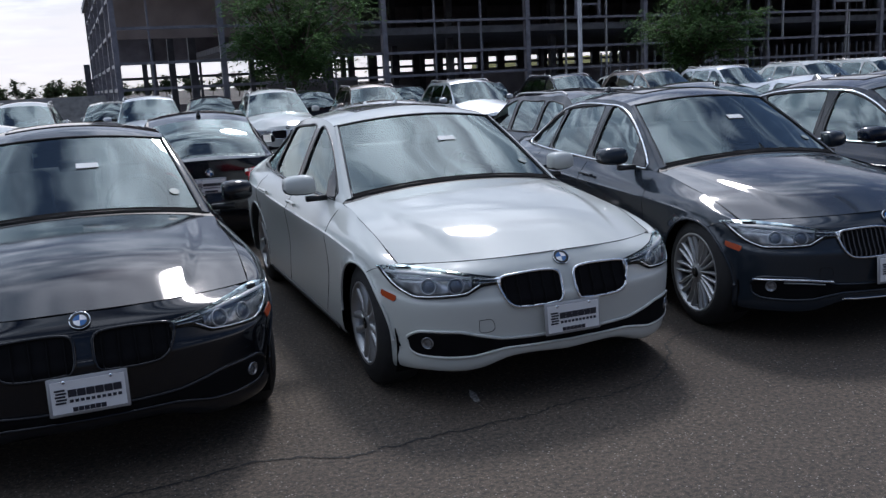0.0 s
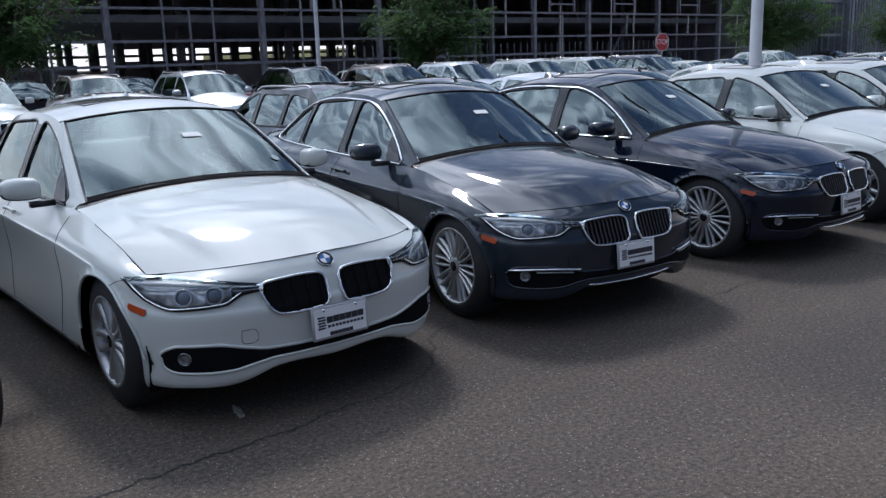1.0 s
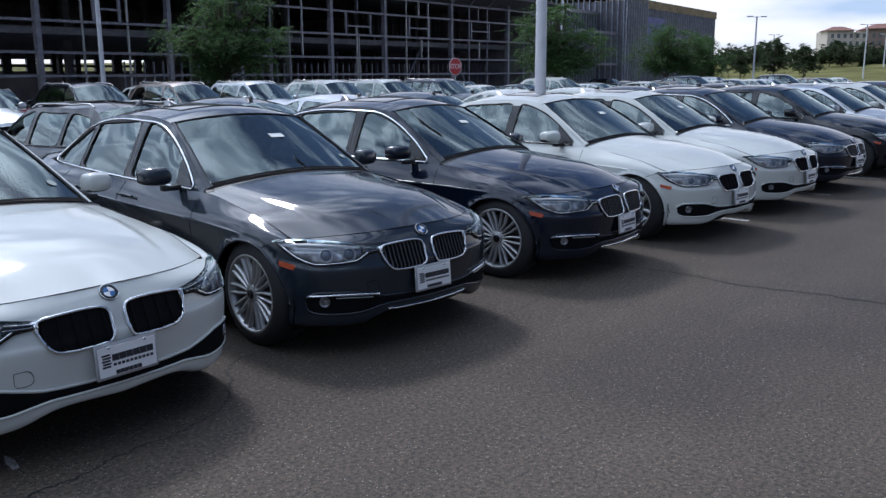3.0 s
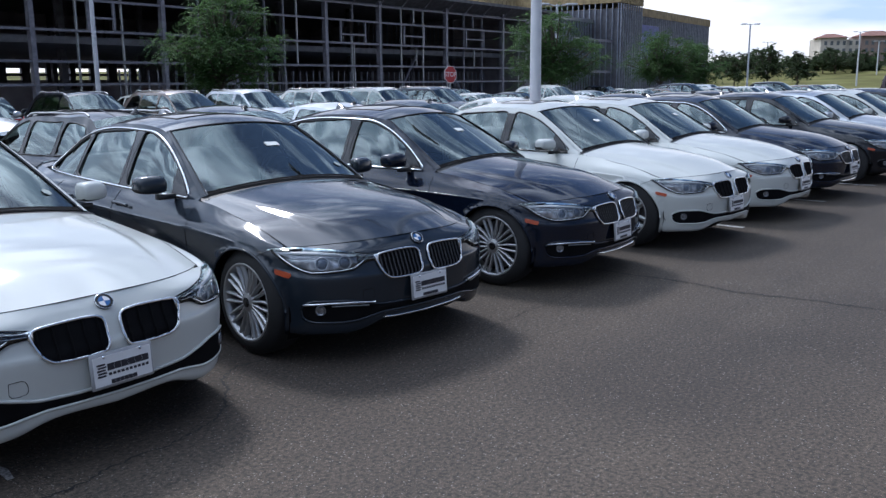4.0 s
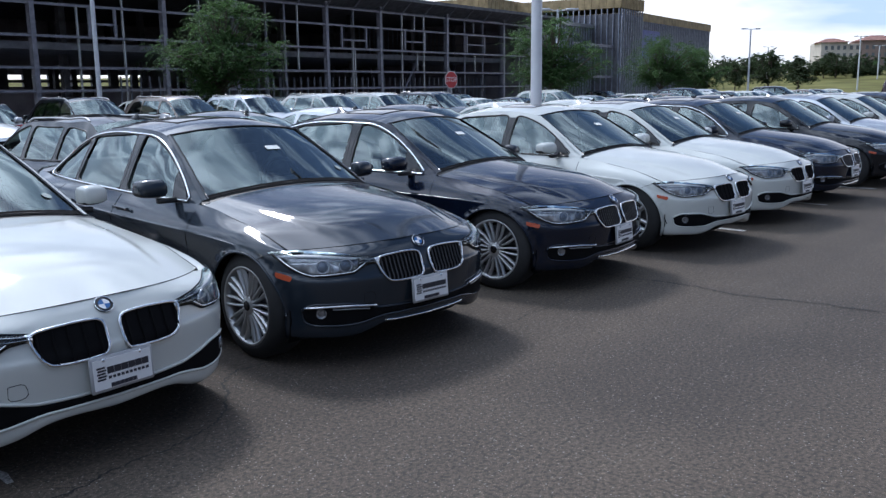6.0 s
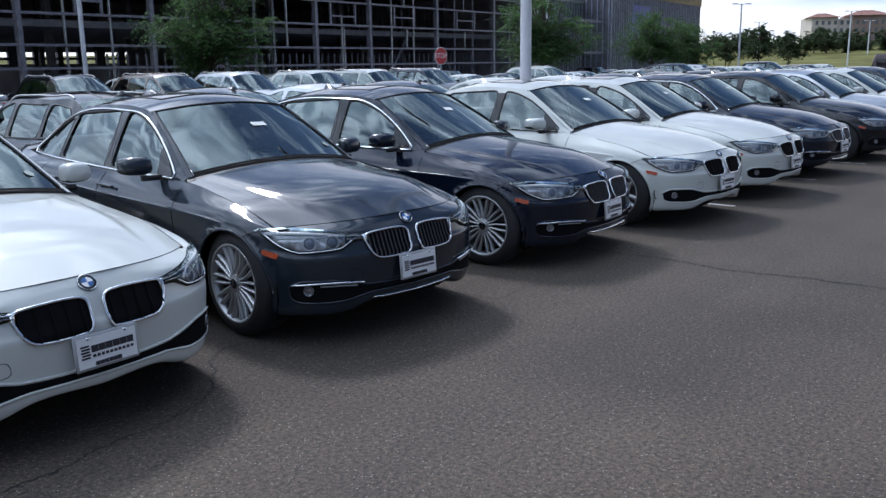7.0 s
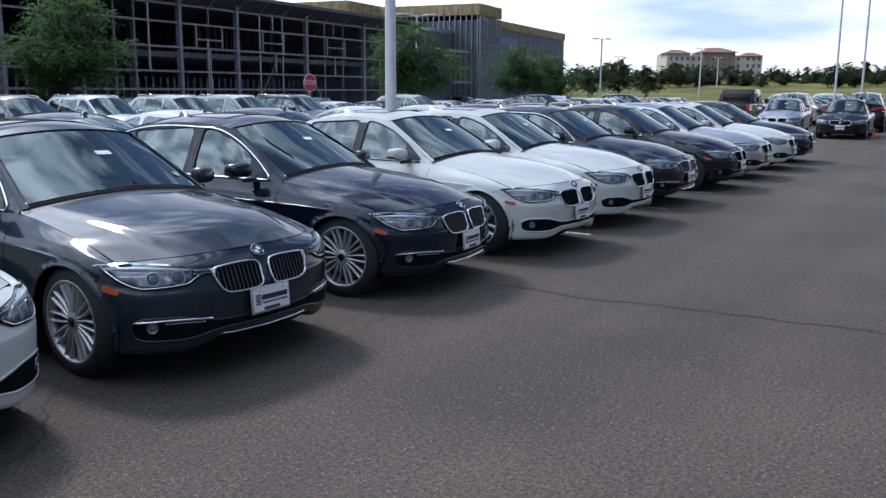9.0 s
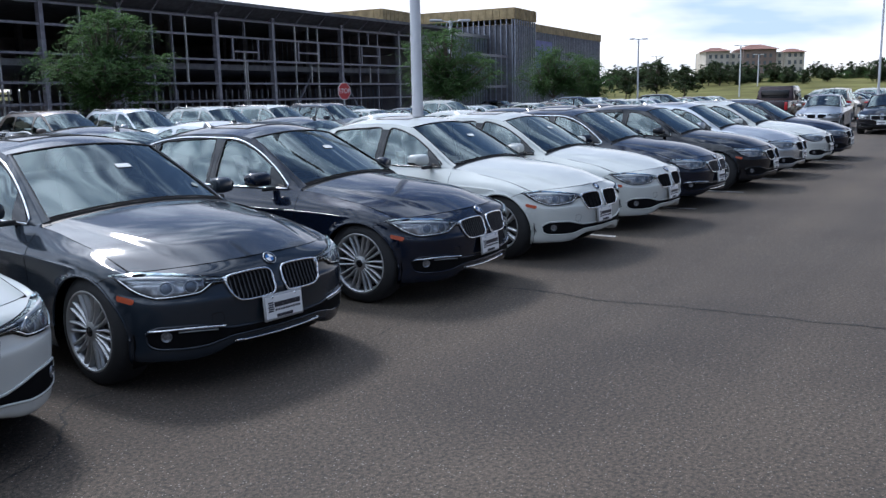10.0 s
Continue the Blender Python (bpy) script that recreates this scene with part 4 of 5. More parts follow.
    for x in () if far else (-.37, .37):
        seat = []
        for lo in ((-.24, .24, 1.35, 1.85, .52, .68), (-.23, .23, 1.80, 1.97, .62, 1.13)):
            seat.append(bm_data(soft_box(lo[0] + x, lo[1] + x, *lo[2:], .06, 2)))
        seat[1] = ([(a, b + .28 * (c - .62), c) for a, b, c in seat[1][0]], seat[1][1])
        so = P("seat", merge(*seat), LEATHER, lab="dark leather car seat")
        put("headrest", mesh_of("headrest", *bm_data(soft_box(x - .13, x + .13, 1.98, 2.08, 1.12, 1.30, .04, 2)), LEATHER), so)
    if fine:
        P("rear_bench", merge(bm_data(soft_box(-.62, .62, 2.15, 2.60, .52, .70, .06, 2)), ([(a, b + .35 * (c - .6), c) for a, b, c in bm_data(soft_box(-.62, .62, 2.58, 2.74, .6, 1.08, .06, 2))[0]], bm_data(soft_box(-.62, .62, 2.58, 2.74, .6, 1.08, .06, 2))[1])), LEATHER)
    if fine and not wagon:
        P("parcel_shelf", box(-.60, .60, 2.80, 3.22, .90, .93), CABIN)
    if fine:
        ring = [(.37 + .185 * math.cos(a), 1.23 + .06 * math.sin(a), .93 + .17 * math.sin(a)) for a in np.linspace(0, 2 * math.pi, 24, False)]
        w = P("steering_wheel", tube(ring, .016, 6, True), CABIN)
        put("steering_boss", mesh_of("steering_boss", *bm_data(soft_box(.25, .49, 1.20, 1.25, .90, .96, .02, 1)), CABIN), w)
    # antenna fin
    row = spline(np.arange(len(cab)), np.array(cab))(6.4 if not wagon else 6.8)[0]
    top = hoop(row, [0])[0]
    fin = ([(-.02, -.09, 0), (.02, -.09, 0), (.028, .07, 0), (-.028, .07, 0), (-.006, .035, .055), (.006, .035, .055), (.006, .06, .05), (-.006, .06, .05)],
           [(0, 1, 5, 4), (1, 2, 6, 5), (2, 3, 7, 6), (3, 0, 4, 7), (4, 5, 6, 7)])
    if not far:
        P("antenna_fin", ([tuple(S.z(np.array(q) + top - (0, 0, .006))) for q in fin[0]], fin[1]), paint if fine else GLOSS_BLACK)
    if rails:
        for sgn in (1, -1):
            ys = np.linspace(1.45, 3.0, 16)
            e = S.edge(ys)
            hgt = .030 * np.clip(np.minimum((ys - 1.45), (3.0 - ys)) / .12, 0, 1) + .012
            P("roof_rail", tube(S.z(np.stack([sgn * (e[:, 0] - .01), ys, e[:, 1] + hgt], 1)), .014, 6), ALLOY)
    # tail
    tail = round_poly(((.36, .80), (.55, .79), (.72, .775), (.80, .76), (.845, .80), (.84, .845), (.76, .89), (.60, .885), (.42, .88), (.36, .86)), .03, .5)
    for sgn in (1, -1):
        P("tail_light", S.patch(tail * (sgn, 1), "tail", .006), REDLENS)
    if rear:
        q, m = S.onto([(0, .86)], "tail")
        roundel(car, S.z(q[0] + m[0] * .004), m[0], simple=not fine)
        q, m = S.onto([(0, .73)], "tail")
        plate_parts(car, tuple(S.z(q[0] + np.array((0, .02, 0)))), 4, True, fine)
        P("model_letters", merge(*[box(-.52 + k * .045, -.485 + k * .045, 3.786, 3.80, .845, .875) for k in range(4)]), CHROME, smooth=False)
        pair("boot_shut_line", tube(S.line([(.05, .66), (.45, .66), (.56, .70)], "tail", .001), .004, 4), CAVITY)
    return car


HEADLAMP = plain("lamp_reflector", (0.20, 0.205, 0.22), 0.25, 0.6, 0.45, 30)

PROJECTOR = plain("projector_lens", (0.16, 0.18, 0.22), 0.05, 0.3, 0.1)
RINGGREY = plain("ring_grey", (0.55, 0.56, 0.58), 0.22, 0.6, 0.1)
EYELID = plain("lamp_eyelid", (0.45, 0.46, 0.48), 0.5, 0.0, 0.05)
REFLECTOR = plain("bright_reflector", (0.46, 0.465, 0.48), 0.25, 0.6, 0.35, 25)
FOG = plain("fog_lamp_glass", (0.26, 0.27, 0.29), 0.15, 0.7, 0.3, 60)


# ---- ground ----
def ground_z(y):
    """The lot falls away a little towards the far buildings."""
    return -0.014 * min(max(y - 7.0, 0.0), 40.0)


def asphalt():
    m, n, l, b = material("asphalt")
    tc = n.new("ShaderNodeTexCoord")
    n1 = n.new("ShaderNodeTexNoise"); n1.inputs["Scale"].default_value = 0.35; n1.inputs["Detail"].default_value = 8
    n2 = n.new("ShaderNodeTexVoronoi"); n2.inputs["Scale"].default_value = 105
    n3 = n.new("ShaderNodeTexNoise"); n3.inputs["Scale"].default_value = 45; n3.inputs["Detail"].default_value = 6
    r1 = n.new("ShaderNodeValToRGB")
    r1.color_ramp.elements[0].position, r1.color_ramp.elements[0].color = 0.36, (0.053, 0.041, 0.031, 1)
    r1.color_ramp.elements[1].position, r1.color_ramp.elements[1].color = 0.64, (0.097, 0.077, 0.057, 1)
    r2 = n.new("ShaderNodeValToRGB")
    r2.color_ramp.elements[0].position, r2.color_ramp.elements[0].color = 0.12, (2.3, 2.2, 2.1, 1)
    r2.color_ramp.elements[1].position, r2.color_ramp.elements[1].color = 0.30, (0.80, 0.80, 0.80, 1)
    r3 = n.new("ShaderNodeValToRGB")
    r3.color_ramp.elements[0].position, r3.color_ramp.elements[0].color = 0.36, (0.50, 0.50, 0.51, 1)
    r3.color_ramp.elements[1].position, r3.color_ramp.elements[1].color = 0.66, (1.55, 1.51, 1.46, 1)
    m1 = n.new("ShaderNodeMix"); m1.data_type = "RGBA"; m1.blend_type = "MULTIPLY"; m1.inputs["Factor"].default_value = 1
    m2 = n.new("ShaderNodeMix"); m2.data_type = "RGBA"; m2.blend_type = "MULTIPLY"; m2.inputs["Factor"].default_value = 1
    for t in (n1, n2, n3):
        l.new(tc.outputs["Object"], t.inputs["Vector"])
    l.new(n1.outputs["Fac"], r1.inputs[0]); l.new(n2.outputs["Distance"], r2.inputs[0]); l.new(n3.outputs["Fac"], r3.inputs[0])
    l.new(r1.outputs[0], m1.inputs["A"]); l.new(r2.outputs[0], m1.inputs["B"])
    # long faint tracks worn along the driving lane, and blotches
    mp = n.new("ShaderNodeMapping"); mp.inputs["Scale"].default_value = (0.05, 0.55, 1)
    n5 = n.new("ShaderNodeTexNoise"); n5.inputs["Scale"].default_value = 1.6; n5.inputs["Detail"].default_value = 4
    r5 = n.new("ShaderNodeValToRGB")
    r5.color_ramp.elements[0].position, r5.color_ramp.elements[0].color = 0.38, (0.82, 0.82, 0.83, 1)
    r5.color_ramp.elements[1].position, r5.color_ramp.elements[1].color = 0.62, (1.16, 1.15, 1.13, 1)
    m5 = n.new("ShaderNodeMix"); m5.data_type = "RGBA"; m5.blend_type = "MULTIPLY"; m5.inputs["Factor"].default_value = 1
    l.new(tc.outputs["Object"], mp.inputs["Vector"]); l.new(mp.outputs[0], n5.inputs["Vector"]); l.new(n5.outputs["Fac"], r5.inputs[0])
    l.new(m1.outputs["Result"], m5.inputs["A"]); l.new(r5.outputs[0], m5.inputs["B"])
    l.new(m5.outputs["Result"], m2.inputs["A"]); l.new(r3.outputs[0], m2.inputs["B"])
    # pale chips of stone in the worn surface
    n4 = n.new("ShaderNodeTexVoronoi"); n4.inputs["Scale"].default_value = 85
    chip = n.new("ShaderNodeSeparateColor")
    c1 = n.new("ShaderNodeMath"); c1.operation = "GREATER_THAN"; c1.inputs[1].default_value = 0.94
    c2 = n.new("ShaderNodeMath"); c2.operation = "LESS_THAN"; c2.inputs[1].default_value = 0.34
    c3 = n.new("ShaderNodeMath"); c3.operation = "MULTIPLY"
    m3 = n.new("ShaderNodeMix"); m3.data_type = "RGBA"
    m3.inputs["B"].default_value = (0.25, 0.225, 0.195, 1)
    l.new(tc.outputs["Object"], n4.inputs["Vector"])
    l.new(n4.outputs["Color"], chip.inputs[0])
    l.new(chip.outputs[0], c1.inputs[0]); l.new(n4.outputs["Distance"], c2.inputs[0])
    l.new(c1.outputs[0], c3.inputs[0]); l.new(c2.outputs[0], c3.inputs[1])
    l.new(c3.outputs[0], m3.inputs["Factor"]); l.new(m2.outputs["Result"], m3.inputs["A"])
    l.new(m3.outputs["Result"], b.inputs["Base Color"])
    b.inputs["Roughness"].default_value = 0.82
    bp = n.new("ShaderNodeBump"); bp.inputs["Strength"].default_value = 0.7; bp.inputs["Distance"].default_value = 0.004
    l.new(n2.outputs["Distance"], bp.inputs["Height"]); l.new(bp.outputs[0], b.inputs["Normal"])
    return m


ASPHALT = asphalt()
gy = [-400, -60, 0, 4, 7, 10, 20, 30, 40, 47, 60, 120, 400, 1500]
gx = [-900, -100, -20, 0, 20, 40, 80, 120, 300, 1500]
gv = [(x, y, ground_z(y)) for y in gy for x in gx]
ground = put("ground", mesh_of("ground", gv, grid_faces(len(gy), len(gx)), ASPHALT, False))
tagged(ground, "worn grey asphalt of a car dealer's lot", "ground", kind="structure")

# ---- first row of cars ----


def recolour(car, old, paint):
    for o in car.children_recursive:
        if o.data and o.data.materials and o.data.materials[0] == old:
            o.material_slots[0].link = "OBJECT"
            o.material_slots[0].material = paint


def place(x, y, turn, facing=0):
    return pose(x, y, ground_z(y), 0, 0, turn + facing)


white = build_car("sedan", PAINT_WHITE, "sedan", "sport", "spoke5", label="white sedan with black grille parked on asphalt")
white.matrix_basis = place(1.775, 4.523, 4.06)
grey = build_car("sedan", PAINT_GREY, "sedan", "chrome", "multi", label="dark grey sedan with chrome trim and multi-spoke wheels")
grey.matrix_basis = place(3.929, 4.541, -2.84)
black = build_car("sedan", PAINT_BLACK, "sedan", "black", "multi", label="black sedan with dark grille parked on asphalt")
black.matrix_basis = place(-0.455, 4.432, 4.33)
GROUP = "row of parked sedans"
for c in (white, grey, black):
    tagged(c, group=GROUP)


def another(src, x, y, turn, old=None, paint=None, label="", facing=0, group=GROUP):
    c = copy_thing(src, place(x, y, turn, facing))
    if paint is not None:
        recolour(c, old, paint)
    tagged(c, label, group=group)
    return c


another(grey, 6.339, 4.619, 4.13, PAINT_GREY, PAINT_BLUE, "blue-black sedan with chrome trim and multi-spoke wheels")
another(white, 8.557, 4.535, -2.5, label="white sedan parked beside a blue-black sedan")
another(white, 10.692, 4.603, .28, label="white sedan parked beside another white sedan")
another(grey, 12.947, 4.713, -.3, PAINT_GREY, PAINT_BLUE, "blue-black sedan with chrome window strip")
another(white, 15.511, 4.592, .28, PAINT_WHITE, PAINT_BLACK, "black sedan in the middle of the row")
another(white, 17.877, 4.667, -.3, PAINT_WHITE, PAINT_SILVER, "silver sedan in the row")
another(white, 20.266, 4.648, 0, label="white sedan near the end of the row")
another(white, 22.638, 4.666, -.2, PAINT_WHITE, PAINT_BLUE, "blue-black sedan at the end of the row")

# ---- second row: tails towards the first ----
ROW2 = "second row of parked cars"
tail_car = build_car("sedan", PAINT_BLACK, "sedan", "sport", "multi", rear=True, label="black sedan with its tail to the first row")
tail_car.matrix_basis = place(.42, 12.80, 180)
tagged(tail_car, group=ROW2)
estate = build_car("estate_car", PAINT_BLACK, "wagon", "sport", "multi", rear=True, rails=True, label="black estate car with roof rails")
estate.matrix_basis = place(5.35, 12.85, 180)
tagged(estate, group=ROW2)
roof_car = build_car("sedan", PAINT_BLACK, "sedan", "sport", "far", fine=False, rear=True, label="black sedan parked behind the first row")
roof_car.matrix_basis = place(24.8, 13.3, 180)
tagged(roof_car, group=ROW2)
for x, y, p, lab in ((2.78, 12.9, PAINT_SILVER, "silver sedan parked tail to tail with the first row"), (7.75, 13.3, PAINT_GREY, "grey sedan parked behind the first row"),
                     (10.05, 13.5, PAINT_SILVER, "silver-grey sedan parked behind the first row"), (12.45, 14.0, PAINT_GREY, "dark grey sedan near the lamp post"),
                     (14.9, 13.5, PAINT_WHITE, "white sedan parked behind the first row"), (17.3, 13.4, PAINT_WHITE, "white sedan parked behind the first row"),
                     (19.8, 13.4, PAINT_GREY, "grey sedan parked behind the first row"), (22.3, 13.3, PAINT_BLACK, "black sedan parked behind the first row"),
                     (-2.1, 12.9, PAINT_WHITE, "white sedan parked behind the first row"), (-4.6, 12.9, PAINT_SILVER, "silver sedan parked behind the first row")):
    another(tail_car if x == 2.78 else roof_car, x, y, random.uniform(-1.5, 1.5), PAINT_BLACK, p, lab, 180, ROW2)

# ---- third row: tall cars facing the camera, and one row behind them ----
ROW3 = "row of parked sport utility cars"
suv = build_car("suv", PAINT_WHITE, "suv", "chrome", "multi", fine=False, rear=True, zs=1.16, lift=.03, R=.36, rails=True, label="white sport utility car with roof rails")
suv.matrix_basis = place(-2.9, 20.4, 2)
tagged(suv, group=ROW3)
for x, p, lab in ((-.2, PAINT_SILVER, "silver sport utility car"), (2.7, PAINT_WHITE, "white sport utility car"), (5.25, PAINT_BRONZE, "bronze-grey sport utility car"),
                  (7.9, PAINT_SILVER, "silver sport utility car beside a black one"), (10.8, PAINT_BLACK, "black sport utility car with bright roof rails"),
                  (13.6, PAINT_BRONZE, "bronze sport utility car"), (16.2, PAINT_SILVER, "silver sport utility car"), (18.95, PAINT_WHITE, "white sport utility car in the third row"),
                  (21.7, PAINT_WHITE, "white sport utility car in the third row"), (24.3, PAINT_GREY, "dark grey sport utility car")):
    another(suv, x, 20.5 + random.uniform(-.2, .2), random.uniform(-2, 2), PAINT_WHITE, p, lab + " by the aisle", 0, ROW3)
# ---- the far lot ----
FAR = "cars parked on the far side of the lot"
low = build_car("sedan", PAINT_WHITE, "sedan", "sport", "far", fine=False, plate=False, far=True, label="white sedan on the far side of the lot")
low.matrix_basis = place(27.3, 20.8, 0)
low_suv = build_car("suv", PAINT_WHITE, "suv", "chrome", "far", fine=False, plate=False, far=True, zs=1.16, lift=.03, R=.36, label="white sport utility car on the far side of the lot")
low_suv.matrix_basis = place(72.5, 13.6, 180)
tagged(low_suv, group=FAR)
tagged(low, group=FAR)
far_paints = (PAINT_WHITE, PAINT_GREY, PAINT_WHITE, PAINT_SILVER, PAINT_BLACK, PAINT_WHITE, PAINT_BRONZE, PAINT_BLUE)
far_words = ("white", "dark grey", "white", "silver", "black", "white", "bronze", "blue-black")
k = 0
for y0, xs, face in ((20.8, np.arange(30, 73, 2.7), 0), (31.0, np.arange(33, 84, 2.75), 180), (13.4, np.arange(55, 84, 2.75), 180), (38.0, np.arange(66, 94, 2.8), 0)):
    for x in xs:
        k += 1
        if k % 9 == 4:
            continue
        src = low_suv if k % 5 == 2 else low
        another(src, float(x), y0 + random.uniform(-.3, .3), random.uniform(-2, 2), PAINT_WHITE, far_paints[k % 8], far_words[k % 8] + " car on the far side of the lot", face, FAR)

ROW4_GROUP = "fourth row of parked cars"
for i, x in enumerate((-4.0, -1.2, 1.5, 4.4, 7.2, 10.0, 12.8, 15.6, 18.4, 21.2, 24.0)):
    p = (PAINT_BLACK, PAINT_WHITE, PAINT_BLACK, PAINT_GREY, PAINT_BLUE, PAINT_SILVER)[i % 6]
    another(low_suv, x, 29.3 + random.uniform(-.2, .2), random.uniform(-2, 2), PAINT_WHITE, p, "sport utility car parked with its tail to the third row", 180, ROW4_GROUP)

# cars across the aisle at the end of the row
ACROSS = "cars parked across the end of the row"
another(white, 37.6, 7.75, 4, PAINT_WHITE, PAINT_SILVER, "silver sedan facing the end of the row", -90, ACROSS)
another(white, 35.0, 5.02, 3, PAINT_WHITE, PAINT_BLACK, "black sedan facing the end of the row", -90, ACROSS)
another(suv, 50.5, 9.3, 3, PAINT_WHITE, PAINT_TAN, "tan sport utility car behind a silver sedan", 90, ACROSS)
another(suv, 44.6, 5.3, 3, PAINT_WHITE, PAINT_BLACK, "black sport utility car behind a black sedan", 90, ACROSS)
another(suv, 40.5, 1.2, 3, PAINT_WHITE, PAINT_GREY, "grey sport utility car across the aisle", -90, ACROSS)


def pickup(x, y, turn):
    """Crew-cab pickup truck."""
    car = new("pickup_truck")
    tagged(car, "dark red crew-cab pickup truck seen from behind", "truck", ACROSS)
    def P(n, bm, mat, parent=car):
        return part(n, bm, mat, parent)
    P("body", soft_box(-.98, .98, -.95, 2.6, .50, 1.12, .08), PAINT_RED)
    P("bed", soft_box(-.98, .98, 2.55, 4.75, .50, 1.20, .06), PAINT_RED)
    cab = soft_box(-.86, .86, .55, 2.75, 1.08, 1.86, .10)
    for v in cab.verts:
        if v.co.z > 1.5:
            v.co.y = 1.65 + (v.co.y - 1.65) * .78
            v.co.x *= .88
    P("cab", cab, PAINT_RED)
    P("rear_window", soft_box(-.62, .62, 2.52, 2.70, 1.25, 1.68, .03), GLOSS_BLACK)
    for sx in (-1, 1):
        P("side_window", soft_box(sx * .80 - .045, sx * .80 + .045, .95, 2.35, 1.25, 1.66, .03), GLOSS_BLACK)
        P("tail_light", soft_box(sx * .90 - .06, sx * .90 + .06, 4.70, 4.78, .80, 1.15, .02), REDLENS)
        P("mirror", soft_box(sx * 1.08 - .10, sx * 1.08 + .10, .80, .95, 1.20, 1.42, .04), TRIM)
    P("bumper", soft_box(-.95, .95, 4.70, 4.92, .50, .68, .04), CHROME)
    P("windscreen", soft_box(-.70, .70, .66, .80, 1.22, 1.66, .03), GLOSS_BLACK)
    t, r, d, b, c = wheels_for(.39, "far", 18)
    for sx in (-1, 1):
        for yy in (0, 3.6):
            w = put("wheel", t, car, pose(sx * .92, yy, .386, 0, 0, 0 if sx < 0 else 180))
            put("rim", r, w)
            put("wheel_back", b, w)
    car.matrix_basis = place(x, y, turn)
    return car


pickup(45.6, 11.0, 93)

# ---- lot: paint lines, cracks, cone ----
LINE_PAINT = plain("road_paint", (0.58, 0.58, 0.56), 0.7, 0, 0.35, 25)
OLDPAINT = plain("faded_paint", (0.30, 0.29, 0.28), 0.8, 0, 0.6, 60)
CRACK = plain("crack_filler", (0.012, 0.012, 0.012), 0.8, 0, 0.3, 20)
for i, x in enumerate((9.55, 12.3, 14.65, 17.0, 19.4, 21.8)):
    v = []
    ys = np.linspace(4.07, 8.5, 12)
    for y in ys:
        v += [(x - .045 + random.uniform(-.006, .006), y, .004), (x + .045 + random.uniform(-.006, .006), y, .004)]
    put("parking_line", mesh_of("parking_line", v, [(2 * k, 2 * k + 1, 2 * k + 3, 2 * k + 2) for k in range(11)], LINE_PAINT if i == 0 else OLDPAINT, False))
    tagged(scene.collection.objects[-1], "worn white parking line on the asphalt", "road marking", "parking lines", "structure")


def crack(pts, width, seed):
    rng = random.Random(seed)
    p = spline(np.arange(len(pts)), pts)(np.linspace(0, len(pts) - 1, 26 * (len(pts) - 1)))
    v, off = [], 0.0
    for i, q in enumerate(p):
        d = p[min(i + 1, len(p) - 1)] - p[max(i - 1, 0)]
        d = d / (np.linalg.norm(d) + 1e-9)
        off = .82 * off + rng.uniform(-.012, .012)
        w = width * rng.uniform(.25, 1.2)
        nx, ny = -d[1], d[0]
        v += [(q[0] + nx * (off - w), q[1] + ny * (off - w), .003), (q[0] + nx * (off + w), q[1] + ny * (off + w), .003)]
    ob = put("crack", mesh_of("crack", v, [(2 * k, 2 * k + 1, 2 * k + 3, 2 * k + 2) for k in range(len(p) - 1)], CRACK, False))
    tagged(ob, "thin dark crack wandering across the asphalt", "crack", "cracks in the asphalt", "structure")


crack(((-1.2, 3.40), (-.31, 3.53), (.30, 3.62), (.64, 3.54), (.91, 3.55), (1.38, 3.60), (1.84, 3.68), (2.2, 3.72), (2.5, 3.95), (2.8, 4.36), (3.1, 4.38)), .008, 1)
crack(((6.55, 4.3), (6.60, 3.45), (6.57, 2.95), (6.68, 2.1), (6.72, 1.45), (6.75, .8), (6.7, -.6), (6.9, -2.5)), .013, 2)
crack(((4.1, 3.70), (4.9, 3.78), (5.7, 3.86), (6.5, 4.0)), .004, 3)
stain = put("paint_scrap", mesh_of("paint_scrap", [(1.35, 3.88, .004), (1.38, 3.88, .004), (1.40, 4.0, .004), (1.385, 4.06, .004), (1.355, 3.97, .004)], [(0, 1, 2, 3, 4)], OLDPAINT, False))
tagged(stain, "scrap of old road paint on the asphalt", "road marking", kind="structure")

ORANGE = plain("cone_orange", (0.75, 0.13, 0.02), 0.5)
cone = new("traffic_cone")
tagged(cone, "orange traffic cone standing on the asphalt", "cone")
cv, cf = lathe(((0, .14), (.10, .11), (.52, .028), (.54, .02)), 16)
put("cone_body", mesh_of("cone_body", [(b, c, a) for a, b, c in cv], cf, ORANGE), cone)
part("cone_base", soft_box(-.18, .18, -.18, .18, 0, .04, .015, 1), ORANGE, cone)
cone.matrix_basis = pose(36.6, 4.12, 0) @ Matrix.Scale(.55, 4)

# ---- lamp posts and sign ----
POST = plain("white_post_paint", (0.62, 0.63, 0.66), 0.45, 0, 0.05, 3)
GALV = plain("galvanised_steel", (0.432, 0.444, 0.456), 0.45, 0.6, 0.12, 10)


